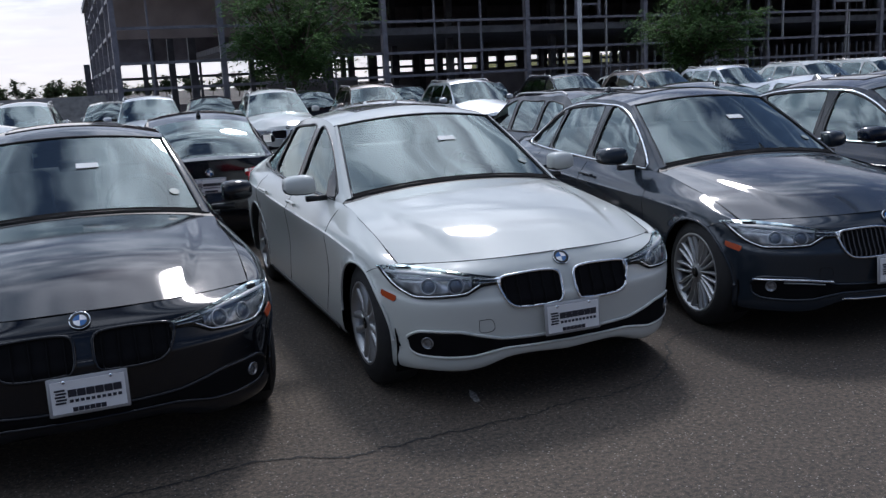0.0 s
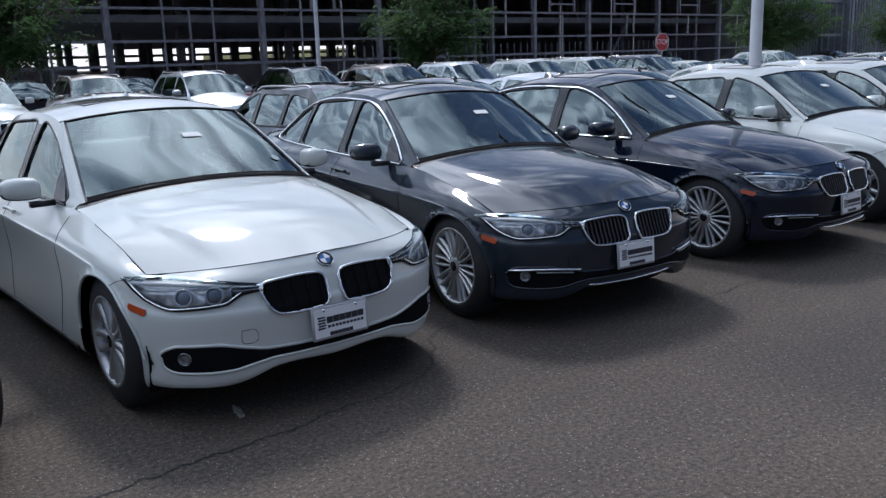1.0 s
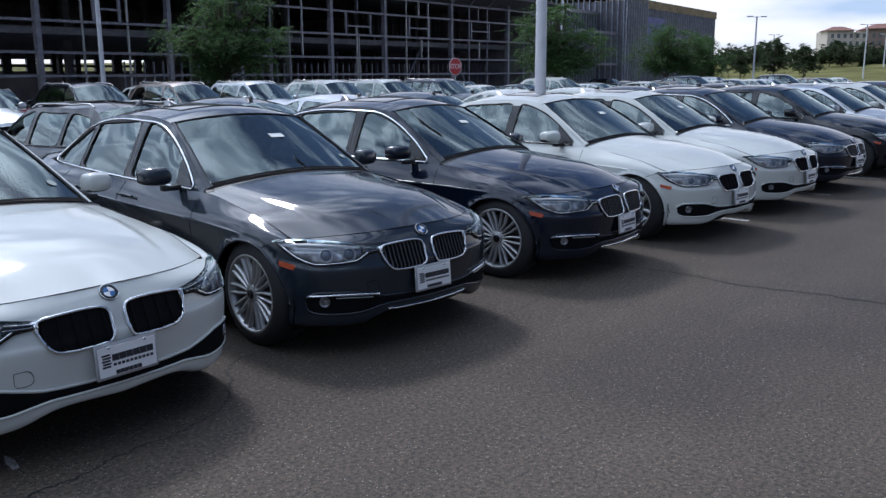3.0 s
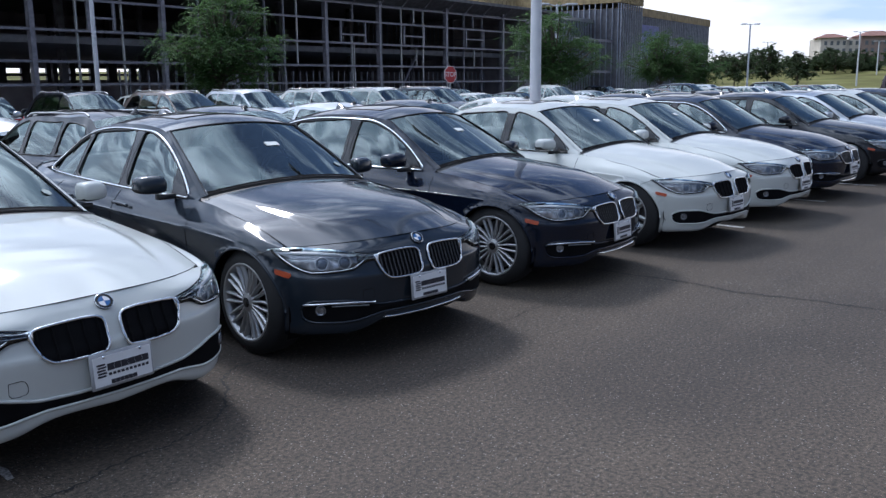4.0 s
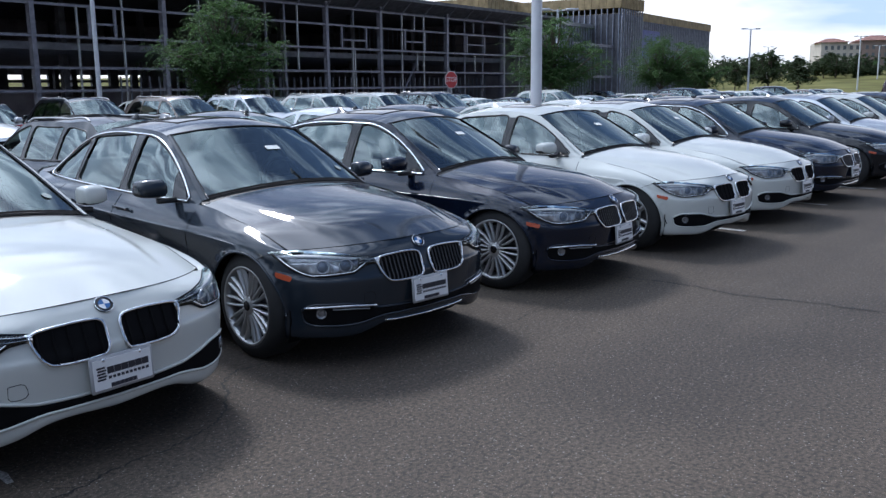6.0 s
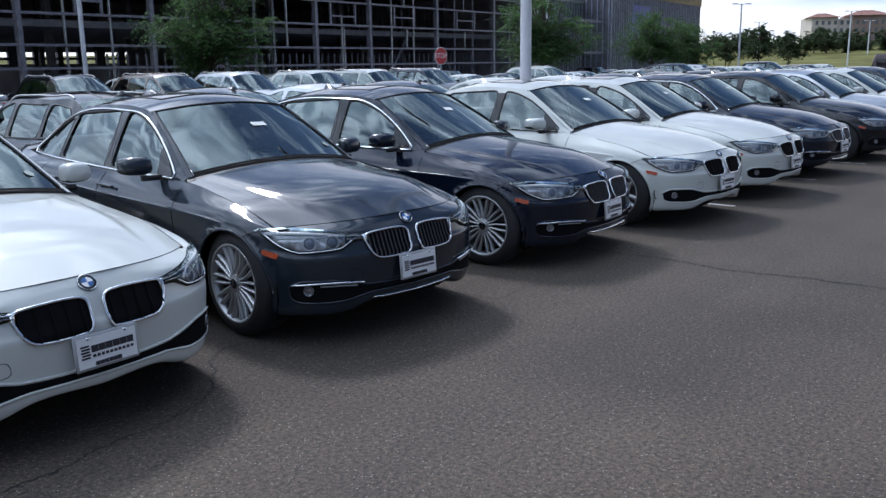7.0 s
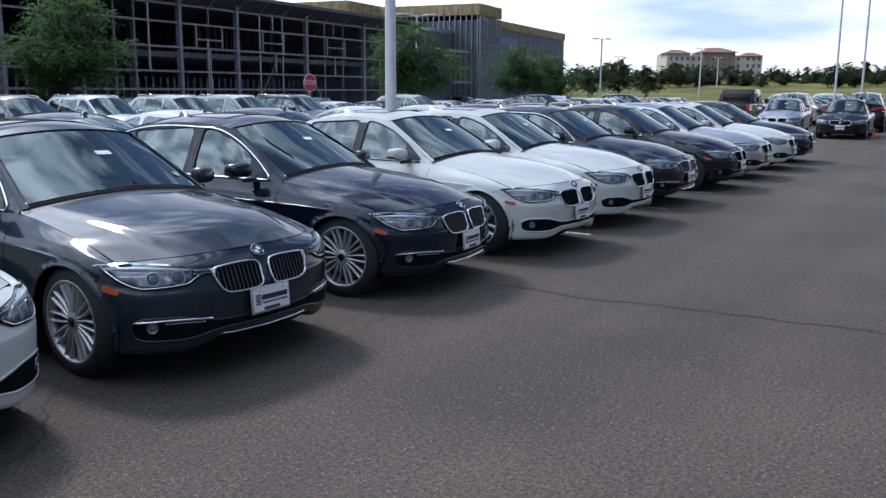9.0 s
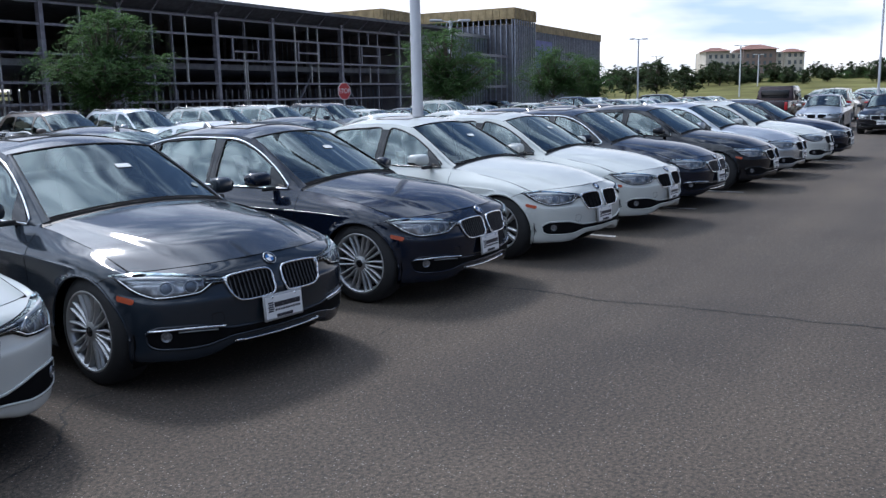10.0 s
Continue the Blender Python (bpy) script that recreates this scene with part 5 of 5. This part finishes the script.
def street_lamp(x, y, height, radius=.085, heads=2):
    z0 = ground_z(y)
    lamp = new("street_lamp")
    tagged(lamp, "tall white steel lamp post with a twin-arm head", "street lamp", "lamp posts")
    v, f = lathe(((0, radius * 1.1), (height, radius * .80)), 20)
    put("pole", mesh_of("pole", [(b, c, a) for a, b, c in v], f, POST), lamp)
    v, f = lathe(((0, radius * 3.2), (.62, radius * 3.0), (.66, radius * 2.7), (.66, .01)), 20)
    put("concrete_base", mesh_of("concrete_base", [(b, c, a) for a, b, c in v], f, CONCRETE), lamp)
    for sx in (-1, 1):
        put("arm", mesh_of("arm", *tube([(0, 0, height - .1), (sx * .35, 0, height - .04), (sx * .6, 0, height)], .035, 6), POST), lamp)
        bm = soft_box(sx * .85 - .36, sx * .85 + .36, -.16, .16, height - .06, height + .06, .05, 2)
        head = part("lamp_head", bm, POST, lamp)
        part("lens", soft_box(sx * .85 - .25, sx * .85 + .25, -.12, .12, height - .075, height - .058, .005, 1), PLATEGREY, head)
    lamp.matrix_basis = pose(x, y, z0, 0, 0, -40)
    return lamp


CONCRETE = plain("concrete", (0.40, 0.39, 0.37), 0.85, 0, 0.2, 5, 0.3, 40)
street_lamp(11.98, 8.72, 9.0, .088)
street_lamp(16.25, 31.9, 9.0, .085)
street_lamp(42.8, 29.2, 6.3, .085)
street_lamp(103, 42.6, 8.6, .11)
street_lamp(175, 68.5, 9.5, .13)
street_lamp(67.4, 10.2, 11.5, .075)
street_lamp(62.7, 7.9, 11.0, .07)
street_lamp(150, 44, 9.5, .12)
street_lamp(190, 52, 9.5, .12)

SIGNRED = plain("sign_red", (0.50, 0.035, 0.04), 0.4, 0, 0.08)
sign = new("stop_sign")
tagged(sign, "red octagonal stop sign on a steel post", "road sign")
oct_out = [(.381 * math.cos(radians(22.5 + 45 * k)), .381 * math.sin(radians(22.5 + 45 * k))) for k in range(8)]
def octagon(r, y0, y1):
    a = [(r * c[0] / .381, y0, r * c[1] / .381) for c in oct_out]
    b = [(x, y1, z) for x, _, z in a]
    return a + b, [tuple(range(8)), tuple(range(15, 7, -1))] + [(i, i + 8, (i + 1) % 8 + 8, (i + 1) % 8) for i in range(8)]
put("border", mesh_of("border", *octagon(.405, .0, .006), PLATEWHITE, False), sign, pose(0, 0, 2.25))
put("plate", mesh_of("plate", *octagon(.375, -.004, -.0005), SIGNRED, False), sign, pose(0, 0, 2.25))
txt = bpy.data.curves.new("word", "FONT")
txt.body, txt.size, txt.align_x, txt.align_y, txt.extrude = "STOP", .30, "CENTER", "CENTER", .001
txt.materials.append(PLATEWHITE)
word = new("word", txt)
word.parent = sign
word.matrix_local = pose(0, -.007, 2.25, 90, 0, 0)
put("post", mesh_of("post", *box(-.03, .03, .008, .05, 0, 2.6), GALV, False), sign)
sign.matrix_basis = pose(29.65, 25.93, ground_z(25.7), 0, 0, -6)

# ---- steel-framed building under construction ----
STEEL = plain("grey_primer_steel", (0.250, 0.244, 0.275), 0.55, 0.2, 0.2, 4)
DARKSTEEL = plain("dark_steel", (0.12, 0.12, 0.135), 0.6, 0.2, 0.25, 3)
DECK = plain("roof_deck", (0.26, 0.26, 0.28), 0.7, 0, 0.2, 2)
BOARD = plain("bare_wall_board", (0.34, 0.31, 0.33), 0.85, 0, 0.25, .8)
TAN = plain("yellow_sheathing", (0.36, 0.27, 0.14), 0.8, 0, 0.25, 1.5)
STUD = plain("steel_stud", (0.30, 0.32, 0.38), 0.45, 0.4, 0.2, 3)
TANBOARD = plain("brown_sheathing", (0.36, 0.29, 0.26), 0.85, 0, 0.2, .7)
BLUEWRAP = plain("blue_wall_wrap", (0.13, 0.14, 0.36), 0.6, 0, 0.15, 1)
A0, AD = Vector((34.3, 40.0, -.46)), Vector((math.cos(radians(5.4)), math.sin(radians(5.4)), 0))
FRAME_AT = Matrix.Translation(A0) @ Matrix.Rotation(math.atan2(AD.y, AD.x), 4, "Z")
shed = new("unfinished_building")
shed.matrix_basis = FRAME_AT
tagged(shed, "two-storey steel building frame under construction, still open", "building")


def bar(name, x0, x1, y0, y1, z0, z1, mat, parent):
    return put(name, mesh_of(name, *box(x0, x1, y0, y1, z0, z1), mat, False), parent)


COLS = (-35.8, -31.7, -24.7, -17.6, -10.95, -6.5, .4, 5.3, 12.5, 19.9, 27.4)
GIRTS = (2.15, 3.15, 4.50, 5.85, 6.85)
for a in COLS:
    bar("column", a - .11, a + .11, -.12, .16, 0, 7.5, STEEL, shed)
for z in GIRTS:
    bar("girt", -35.8, 27.5, -.06, .10, z - .055, z + .055, STEEL, shed)
# thin uprights of the window wall: place, foot, head
for a, z0, z1 in ((-34.5, 0, 6.85), (-29.3, 2.15, 5.85), (-27.0, 0, 6.85), (-22.3, 0, 5.85), (-21.1, 2.15, 4.5), (-20.0, 0, 6.85), (-15.5, 0, 5.85), (-13.2, 0, 6.85), (-8.8, 2.15, 6.85),
                  (-4.35, 0, 6.85), (-2.95, 0, 6.85), (-1.95, 3.15, 6.85), (2.78, 5.85, 6.85), (2.68, 0, 4.95), (2.87, 0, 4.5), (7.5, 0, 6.85), (9.85, 0, 6.85), (8.83, 5.85, 6.85),
                  (9.12, 3.15, 4.5), (14.7, 0, 6.85), (17.05, 0, 6.85), (15.85, 5.85, 6.85), (16.0, 3.15, 4.5), (22.3, 0, 6.85), (24.8, 0, 6.85)):
    bar("mullion", a - .035, a + .035, -.04, .06, z0, z1, random.choice((STEEL, GALV)), shed)
# upper window openings: two jambs and a transom
for a0, a1, z in ((-30.6, -28.2, 5.1), (-14.9, -13.6, 5.1), (1.72, 3.94, 5.02), (7.8, 9.95, 5.12), (14.98, 17.28, 5.15), (22.5, 24.6, 5.15)):
    for a in (a0, a1):
        bar("window_jamb", a - .06, a + .06, -.05, .05, 4.55, 5.8, STEEL, shed)
    bar("window_frame", a0 + .06, a1 - .06, -.045, .045, z - .045, z + .045, STEEL, shed)
# slanting brackets under the eave
for a in COLS + (-4.35, -1.95, 2.78, 7.5, 9.85, 14.7, 17.05):
    put("bracket", mesh_of("bracket", *tube([(a, -.84, 7.56), (a, -.55, 7.3), (a, -.07, 6.88)], .045, 6), STEEL), shed)
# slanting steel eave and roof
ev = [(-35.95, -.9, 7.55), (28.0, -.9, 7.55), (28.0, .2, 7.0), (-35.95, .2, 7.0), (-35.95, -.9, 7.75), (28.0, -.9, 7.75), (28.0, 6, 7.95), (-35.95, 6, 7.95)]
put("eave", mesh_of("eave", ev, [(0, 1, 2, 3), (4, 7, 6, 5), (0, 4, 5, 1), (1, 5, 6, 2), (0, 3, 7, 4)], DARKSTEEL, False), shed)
bar("roof", -35.95, 28.0, 5.9, 30.5, 7.6, 7.95, DECK, shed)
bar("upper_floor", -29.0, 27.5, 4.5, 30.0, 4.15, 4.5, DECK, shed)
bar("ground_floor", -35.8, 27.5, .3, 30.0, .0, .06, DECK, shed)
for x in (-35.7, 27.4):
    for z in GIRTS:
        bar("girt", x - .06, x + .06, .2, 30, z - .075, z + .075, STEEL, shed)
    for b in (5, 10, 15, 20, 25, 30):
        bar("column", x - .13, x + .13, b - .13, b + .13, 0, 7.6, STEEL, shed)
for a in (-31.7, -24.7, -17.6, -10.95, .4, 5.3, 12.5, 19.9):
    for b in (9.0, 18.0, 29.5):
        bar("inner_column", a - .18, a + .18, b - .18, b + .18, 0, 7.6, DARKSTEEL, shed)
# back wall: upper boards, a low wall, and open bands between
bar("back_wall", -35.8, 27.5, 29.9, 30.1, 4.1, 7.6, BOARD, shed)
bar("back_wall_low", -24.0, 27.5, 29.9, 30.1, 0, 1.9, BOARD, shed)
bar("back_wall_kerb", -35.8, -24.0, 29.9, 30.1, 0, 1.0, BOARD, shed)
bar("back_wall_side", 9.0, 27.5, 29.88, 30.08, 1.9, 4.1, BOARD, shed)
bar("back_wall_sill", -14.0, 9.0, 29.86, 30.06, 1.9, 2.55, BOARD, shed)
bar("back_wall_head", -14.0, 9.0, 29.86, 30.06, 3.45, 4.1, BOARD, shed)
bar("end_wall", 27.5, 27.7, 2.5, 30.0, 0, 7.6, BOARD, shed)
bar("infill_wall", 27.7, 36.0, 4.5, 4.7, 0, 7.6, BOARD, shed)
bar("front_board", -35.6, -25.0, 3.0, 3.2, 4.25, 7.5, TANBOARD, shed)
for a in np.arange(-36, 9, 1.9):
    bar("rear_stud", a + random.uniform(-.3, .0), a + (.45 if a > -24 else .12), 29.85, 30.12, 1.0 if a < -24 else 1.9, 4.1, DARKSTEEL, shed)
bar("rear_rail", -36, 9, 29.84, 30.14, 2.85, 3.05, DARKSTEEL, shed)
for a in (-27, -14, -6):
    bar("inner_wall", a, a + 5.5, 14.0, 14.2, 0.06, 2.3, BOARD, shed)
for a, b, c in ((10.2, 2.0, 1), (16.6, 2.0, -1)):
    put("brace", mesh_of("brace", *tube([(a - 1.6 * c, b, .1), (a + 1.6 * c, b, 4.1)], .09, 6), STEEL), shed)
studs = merge(*[box(a, a + .05, 6.0, 6.12, .06, 2.9) for a in np.arange(-9.5, 27, .62)], *[box(a, a + .05, 11.0, 11.12, 4.5, 7.0) for a in np.arange(14, 27, .6)])
tagged(put("stud_screen", mesh_of("stud_screen", *studs, STUD, False), shed), kind="stuff")
low_wall = bar("base_wall", -44.0, -36.4, -.8, -.6, 0, 2.0, CONCRETE, None)
low_wall.name = "wall_low"
low_wall.matrix_basis = FRAME_AT
tagged(low_wall, "low grey concrete wall beside the building frame", "wall", kind="structure")

# ---- stud-framed wing with tan parapets ----
wing = new("building_wing")
wing.matrix_basis = Matrix.Translation((33.6, 39.5, -.46)) @ Matrix.Rotation(math.atan2(.136, .99), 4, "Z")
tagged(wing, "building wing of steel studs with tan sheathed parapets", "building")


def stud_wall(x0, x1, y, z0, z1, along="x", step=.62, depth=.14):
    out = []
    for a in np.arange(x0, x1 + .01, step):
        out.append(box(a, a + .09, y - depth, y, z0, z1) if along == "x" else box(y - depth, y, a, a + .09, z0, z1))
    return merge(*out)


# taller block behind
bar("core_block", 39.0, 60, 12.0, 26, 0, 9.8, DARKSTEEL, wing)
bar("parapet", 38.8, 60.2, 11.8, 26.2, 9.8, 11.0, TAN, wing)
# front block
bar("front_block", 45.2, 51.0, .2, 12, 0, 9.2, DARKSTEEL, wing)
bar("parapet", 45.0, 51.2, 0, 12, 9.75, 10.85, TAN, wing)
bar("terrace_slab", 36.0, 45.2, 3.0, 12, 7.9, 8.2, GALV, wing)
bar("link_block", 36.0, 45.2, 3.2, 12, 0, 7.9, DARKSTEEL, wing)
bar("long_block", 51.0, 77.0, 1.0, 24, 0, 8.9, DARKSTEEL, wing)
bar("parapet", 51.25, 77.2, .8, 24.2, 8.9, 9.75, TAN, wing)
for args in ((45.2, 51.0, .12, 0, 9.7), (36.0, 45.0, 3.1, 0, 7.9), (51.2, 77.0, .92, 0, 8.9)):
    tagged(put("stud_wall", mesh_of("stud_wall", *stud_wall(*args), STUD, False), wing), kind="stuff")
for args in ((.2, 12, 45.12, 0, 9.7), (12, 26, 38.9, 6.5, 9.8)):
    tagged(put("stud_wall", mesh_of("stud_wall", *stud_wall(*args, along="y"), STUD, False), wing), kind="stuff")
for z in (3.0, 6.0):
    bar("floor_track", 36, 77, .8, .95, z - .12, z + .12, STEEL, wing)
bar("wall_wrap", 52.0, 58.0, .70, .76, 5.0, 8.0, BLUEWRAP, wing)
tagged(put("parapet_ribs", mesh_of("parapet_ribs", *merge(stud_wall(45.0, 51.2, -.005, 9.75, 10.85, step=.8, depth=.05), stud_wall(38.8, 60, 11.79, 9.8, 11.0, step=.8, depth=.05),
       stud_wall(0, 12, 44.99, 9.75, 10.85, "y", .8, .05), stud_wall(12, 26, 38.79, 9.8, 11.0, "y", .8, .05)), TAN, False), wing), kind="stuff")

# ---- trees ----
BARK = plain("bark", (0.10, 0.08, 0.06), 0.9, 0, 0.3, 14, 0.5, 50)


def leaf_material(name, c1, c2):
    m, n, l, b = material(name)
    info = n.new("ShaderNodeNewGeometry")
    r = n.new("ShaderNodeValToRGB")
    r.color_ramp.elements[0].color = (*c1, 1)
    r.color_ramp.elements[1].color = (*c2, 1)
    l.new(info.outputs["Random Per Island"], r.inputs[0])
    l.new(r.outputs[0], b.inputs["Base Color"])
    b.inputs["Roughness"].default_value = 0.65
    b.inputs["Specular IOR Level"].default_value = 0.2
    tl = n.new("ShaderNodeBsdfTranslucent")
    l.new(r.outputs[0], tl.inputs[0])
    mx = n.new("ShaderNodeMixShader")
    mx.inputs[0].default_value = 0.5
    l.new(b.outputs[0], mx.inputs[1])
    l.new(tl.outputs[0], mx.inputs[2])
    l.new(mx.outputs[0], n["Material Output"].inputs[0])
    return m


LEAF = leaf_material("leaves", (0.056, 0.108, 0.040), (0.108, 0.185, 0.062))
LEAF_DARK = leaf_material("dark_leaves", (0.032, 0.050, 0.024), (0.075, 0.105, 0.045))
GRASS = plain("dry_grass", (0.155, 0.15, 0.055), 0.95, 0, 0.3, .12, 0.3, 8)
GRASS.node_tree.nodes["Principled BSDF"].inputs["Specular IOR Level"].default_value = 0.05


def tree_meshes(seed, height, width, clumps, leaves, leaf, mat):
    """Trunk with limbs, and a crown of leaf clumps along the limbs."""
    rng = random.Random(seed)
    trunk = [tube([(0, 0, -.1), (.03, .02, height * .3), (-.02, .04, height * .55), (.02, 0, height * .85)], height * .018, 7)]
    tips = []
    for k in range(clumps):
        z0 = height * rng.uniform(.30, .60)
        ang = rng.uniform(0, 2 * math.pi)
        h = rng.uniform(.38, .97)
        reach = width * .5 * math.sin(math.pi * min(1, max(.08, (h - .22) / .80)) ** 1.1) * rng.uniform(.35, 1.0)
        end = Vector((reach * math.cos(ang), reach * math.sin(ang), height * h))
        mid = Vector((0, 0, z0)).lerp(end, .5) + Vector((0, 0, .12 * height * rng.uniform(-.3, .5)))
        trunk.append(tube([(0, 0, z0), tuple(mid), tuple(end)], height * .006, 5, caps=False))
        tips.append((end, rng.uniform(.08, .19) * width))
        tips.append((mid, rng.uniform(.08, .14) * width))
    v, f = [], []
    for c, r in tips:
        # sprays: thin twigs that lean outwards and droop, leaflets along both sides
        away = Vector((c.x, c.y, 0)).normalized() if c.xy.length > .05 else Vector((1, 0, 0))
        twigs = max(3, leaves // 14)
        for _ in range(twigs):
            d = (away * rng.uniform(-.3, 1.0) + Vector((rng.gauss(0, .7), rng.gauss(0, .7), rng.gauss(.15, .42)))).normalized()
            root = c + Vector((rng.gauss(0, .33), rng.gauss(0, .33), rng.gauss(0, .22))) * r
            long = r * rng.uniform(.5, 1.25)
            side = d.cross(Vector((rng.gauss(0, .3), rng.gauss(0, .3), 1))).normalized()
            for m in range(14):
                t = (m + rng.random()) / 14
                s = leaf * rng.uniform(.6, 1.35) * (1.1 - .4 * t)
                p = root + d * long * t - Vector((0, 0, .45 * long * t * t)) + side * s * (.8 if m % 2 else -.8)
                a = (side * (1 if m % 2 else -1) + d * .6 + Vector((0, 0, rng.gauss(-.2, .3)))).normalized()
                b = a.cross(Vector((rng.gauss(0, .5), rng.gauss(0, .5), 1))).normalized()
                o = len(v)
                v += [tuple(p - a * s), tuple(p + b * s * .38), tuple(p + a * s), tuple(p - b * s * .38)]
                f.append((o, o + 1, o + 2, o + 3))
    t = merge(*trunk)
    return mesh_of("trunk", *t, BARK), mesh_of("crown", v, f, mat, False)


def plant_tree(meshes, x, y, z, turn, scale, label, group):
    t = new("tree")
    tagged(t, label, "tree", group)
    put("trunk", meshes[0], t)
    put("crown", meshes[1], t)
    t.matrix_basis = pose(x, y, z, 0, 0, turn) @ Matrix.Diagonal((scale, scale, scale, 1))
    return t


honey = [tree_meshes(s, 5.7, 5.7, 52, 294, .080, LEAF) for s in (3, 8, 21)]
NEAR_TREES = "young trees along the lot"
for i, (x, y, sc) in enumerate(((4.9, 32.9, 1.04), (22.2, 32.6, 1.0), (38.0, 26.2, .96), (54.6, 28.7, .93), (69.0, 33.0, .85))):
    plant_tree(honey[i % 3], x, y, ground_z(y), 70 * i + 20, sc, "young leafy tree with feathery green foliage at the lot's edge", NEAR_TREES)

# ---- distance: grassy rise, far trees, hotel ----
def rise(rad):
    """Height of the grassy slope at a distance from the lot."""
    return -.6 + 5.4 * min(1.0, max(0.0, (rad - 128) / 420 * 3.2))


hill_v, hx, hy = [], np.linspace(0, 1, 24), np.linspace(0, 1, 10)
for j in hy:
    for i in hx:
        ang = radians(-8 + 78 * i)
        rad = 128 + 420 * j
        hgt = rise(rad) + .6 * math.sin(i * 9) * min(1, j * 4)
        hill_v.append((rad * math.cos(ang), rad * math.sin(ang), hgt if j > 0 else -.9))
hill = put("hill", mesh_of("hill", hill_v, grid_faces(10, 24), GRASS))
tagged(hill, "low grassy rise beyond the lot", "hill", kind="structure")
far_tree = [tree_meshes(s, 7.0, w, 20, 70, .28, LEAF_DARK) for s, w in ((11, 6.5), (12, 5.0), (13, 7.5))]
rng = random.Random(5)
FAR_TREES = "far trees on the rise"
for k in range(170):
    ang = radians(rng.uniform(-6, 30))
    rad = rng.choice((208, 222, 238, 252)) + rng.uniform(-10, 10)
    h = rise(rad)
    plant_tree(far_tree[k % 3], rad * math.cos(ang), rad * math.sin(ang), h - 1.2, rng.uniform(0, 360), rng.uniform(.5, .95), "dark green tree far off on the grassy rise", FAR_TREES)
for x, y, sc in ((118, 46, .95), (132, 47, .85), (140, 60, .8)):
    plant_tree(far_tree[0], x, y, -.6, rng.uniform(0, 360), sc, "round dark green tree behind the far cars", FAR_TREES)
for k in range(72):
    ang = radians(rng.uniform(82, 104))
    rad = rng.uniform(190, 250)
    plant_tree(far_tree[k % 3], rad * math.cos(ang), rad * math.sin(ang), -.6, rng.uniform(0, 360), rng.uniform(.5, .85), "dark green tree far beyond the building frame", FAR_TREES)

belt = [tree_meshes(s, 7.0, w, 26, 120, .22, LEAF) for s, w in ((31, 7.5), (32, 6.0))]
for k in range(22):
    ang = radians(9.0 + 15.5 * (k + rng.uniform(-.3, .3)) / 22)
    rad = rng.uniform(215, 245)
    h = rise(rad)
    plant_tree(belt[k % 2], rad * math.cos(ang), rad * math.sin(ang), h - 1.2, rng.uniform(0, 360), rng.uniform(.40, .75), "green tree below the far hotel", FAR_TREES)

STUCCO = plain("beige_stucco", (0.54, 0.49, 0.42), 0.85, 0, 0.1, .5)
BROWN = plain("brown_stucco", (0.27, 0.20, 0.17), 0.85, 0, 0.1, .5)
ROOFTILE = plain("roof_tile", (0.26, 0.13, 0.10), 0.8, 0, 0.2, 2)
FARGLASS = plain("far_window_glass", (0.13, 0.14, 0.15), 0.3, 0, 0.2)
hotel = new("hotel")
tagged(hotel, "four-storey beige hotel with hipped tile roofs on the rise", "building")
hotel.matrix_basis = pose(259.0, 72.2, 4.8, 0, 0, -58) @ Matrix.Scale(.84, 4)


def hip(x0, x1, y0, y1, z0, h):
    mx, my = (x0 + x1) / 2, (y0 + y1) / 2
    v = [(x0, y0, z0), (x1, y0, z0), (x1, y1, z0), (x0, y1, z0), (mx - (x1 - x0) * .15, my, z0 + h), (mx + (x1 - x0) * .15, my, z0 + h)]
    return v, [(0, 1, 5, 4), (1, 2, 5), (2, 3, 4, 5), (3, 0, 4), (0, 3, 2, 1)]


for x0, x1, y0, mat, top in ((-16.5, -8.5, -1.0, STUCCO, 9.4), (-8.5, -4, 0, STUCCO, 8.8), (-4, 7, -1.2, BROWN, 9.8), (7, 10, 0, STUCCO, 8.8), (10, 16.5, -1.0, STUCCO, 8.6)):
    w = bar("wing", x0, x1, y0, 14, -4, top, mat, hotel)
    for fl in range(4):
        for xx in np.arange(x0 + 1.1, x1 - .6, 1.9):
            put("window", mesh_of("window", *box(xx, xx + .9, y0 - .06, y0 + .02, fl * 2.4 - .2, fl * 2.4 + 1.1), FARGLASS, False), w)
for a in ((-17.3, -7.8, -1.8, 8, 9.4, 1.4), (-5, 8, -2, 10, 9.8, 1.8), (9.4, 17.2, -1.8, 8, 8.6, 1.3)):
    put("roof", mesh_of("roof", *hip(*a), ROOFTILE, False), hotel)
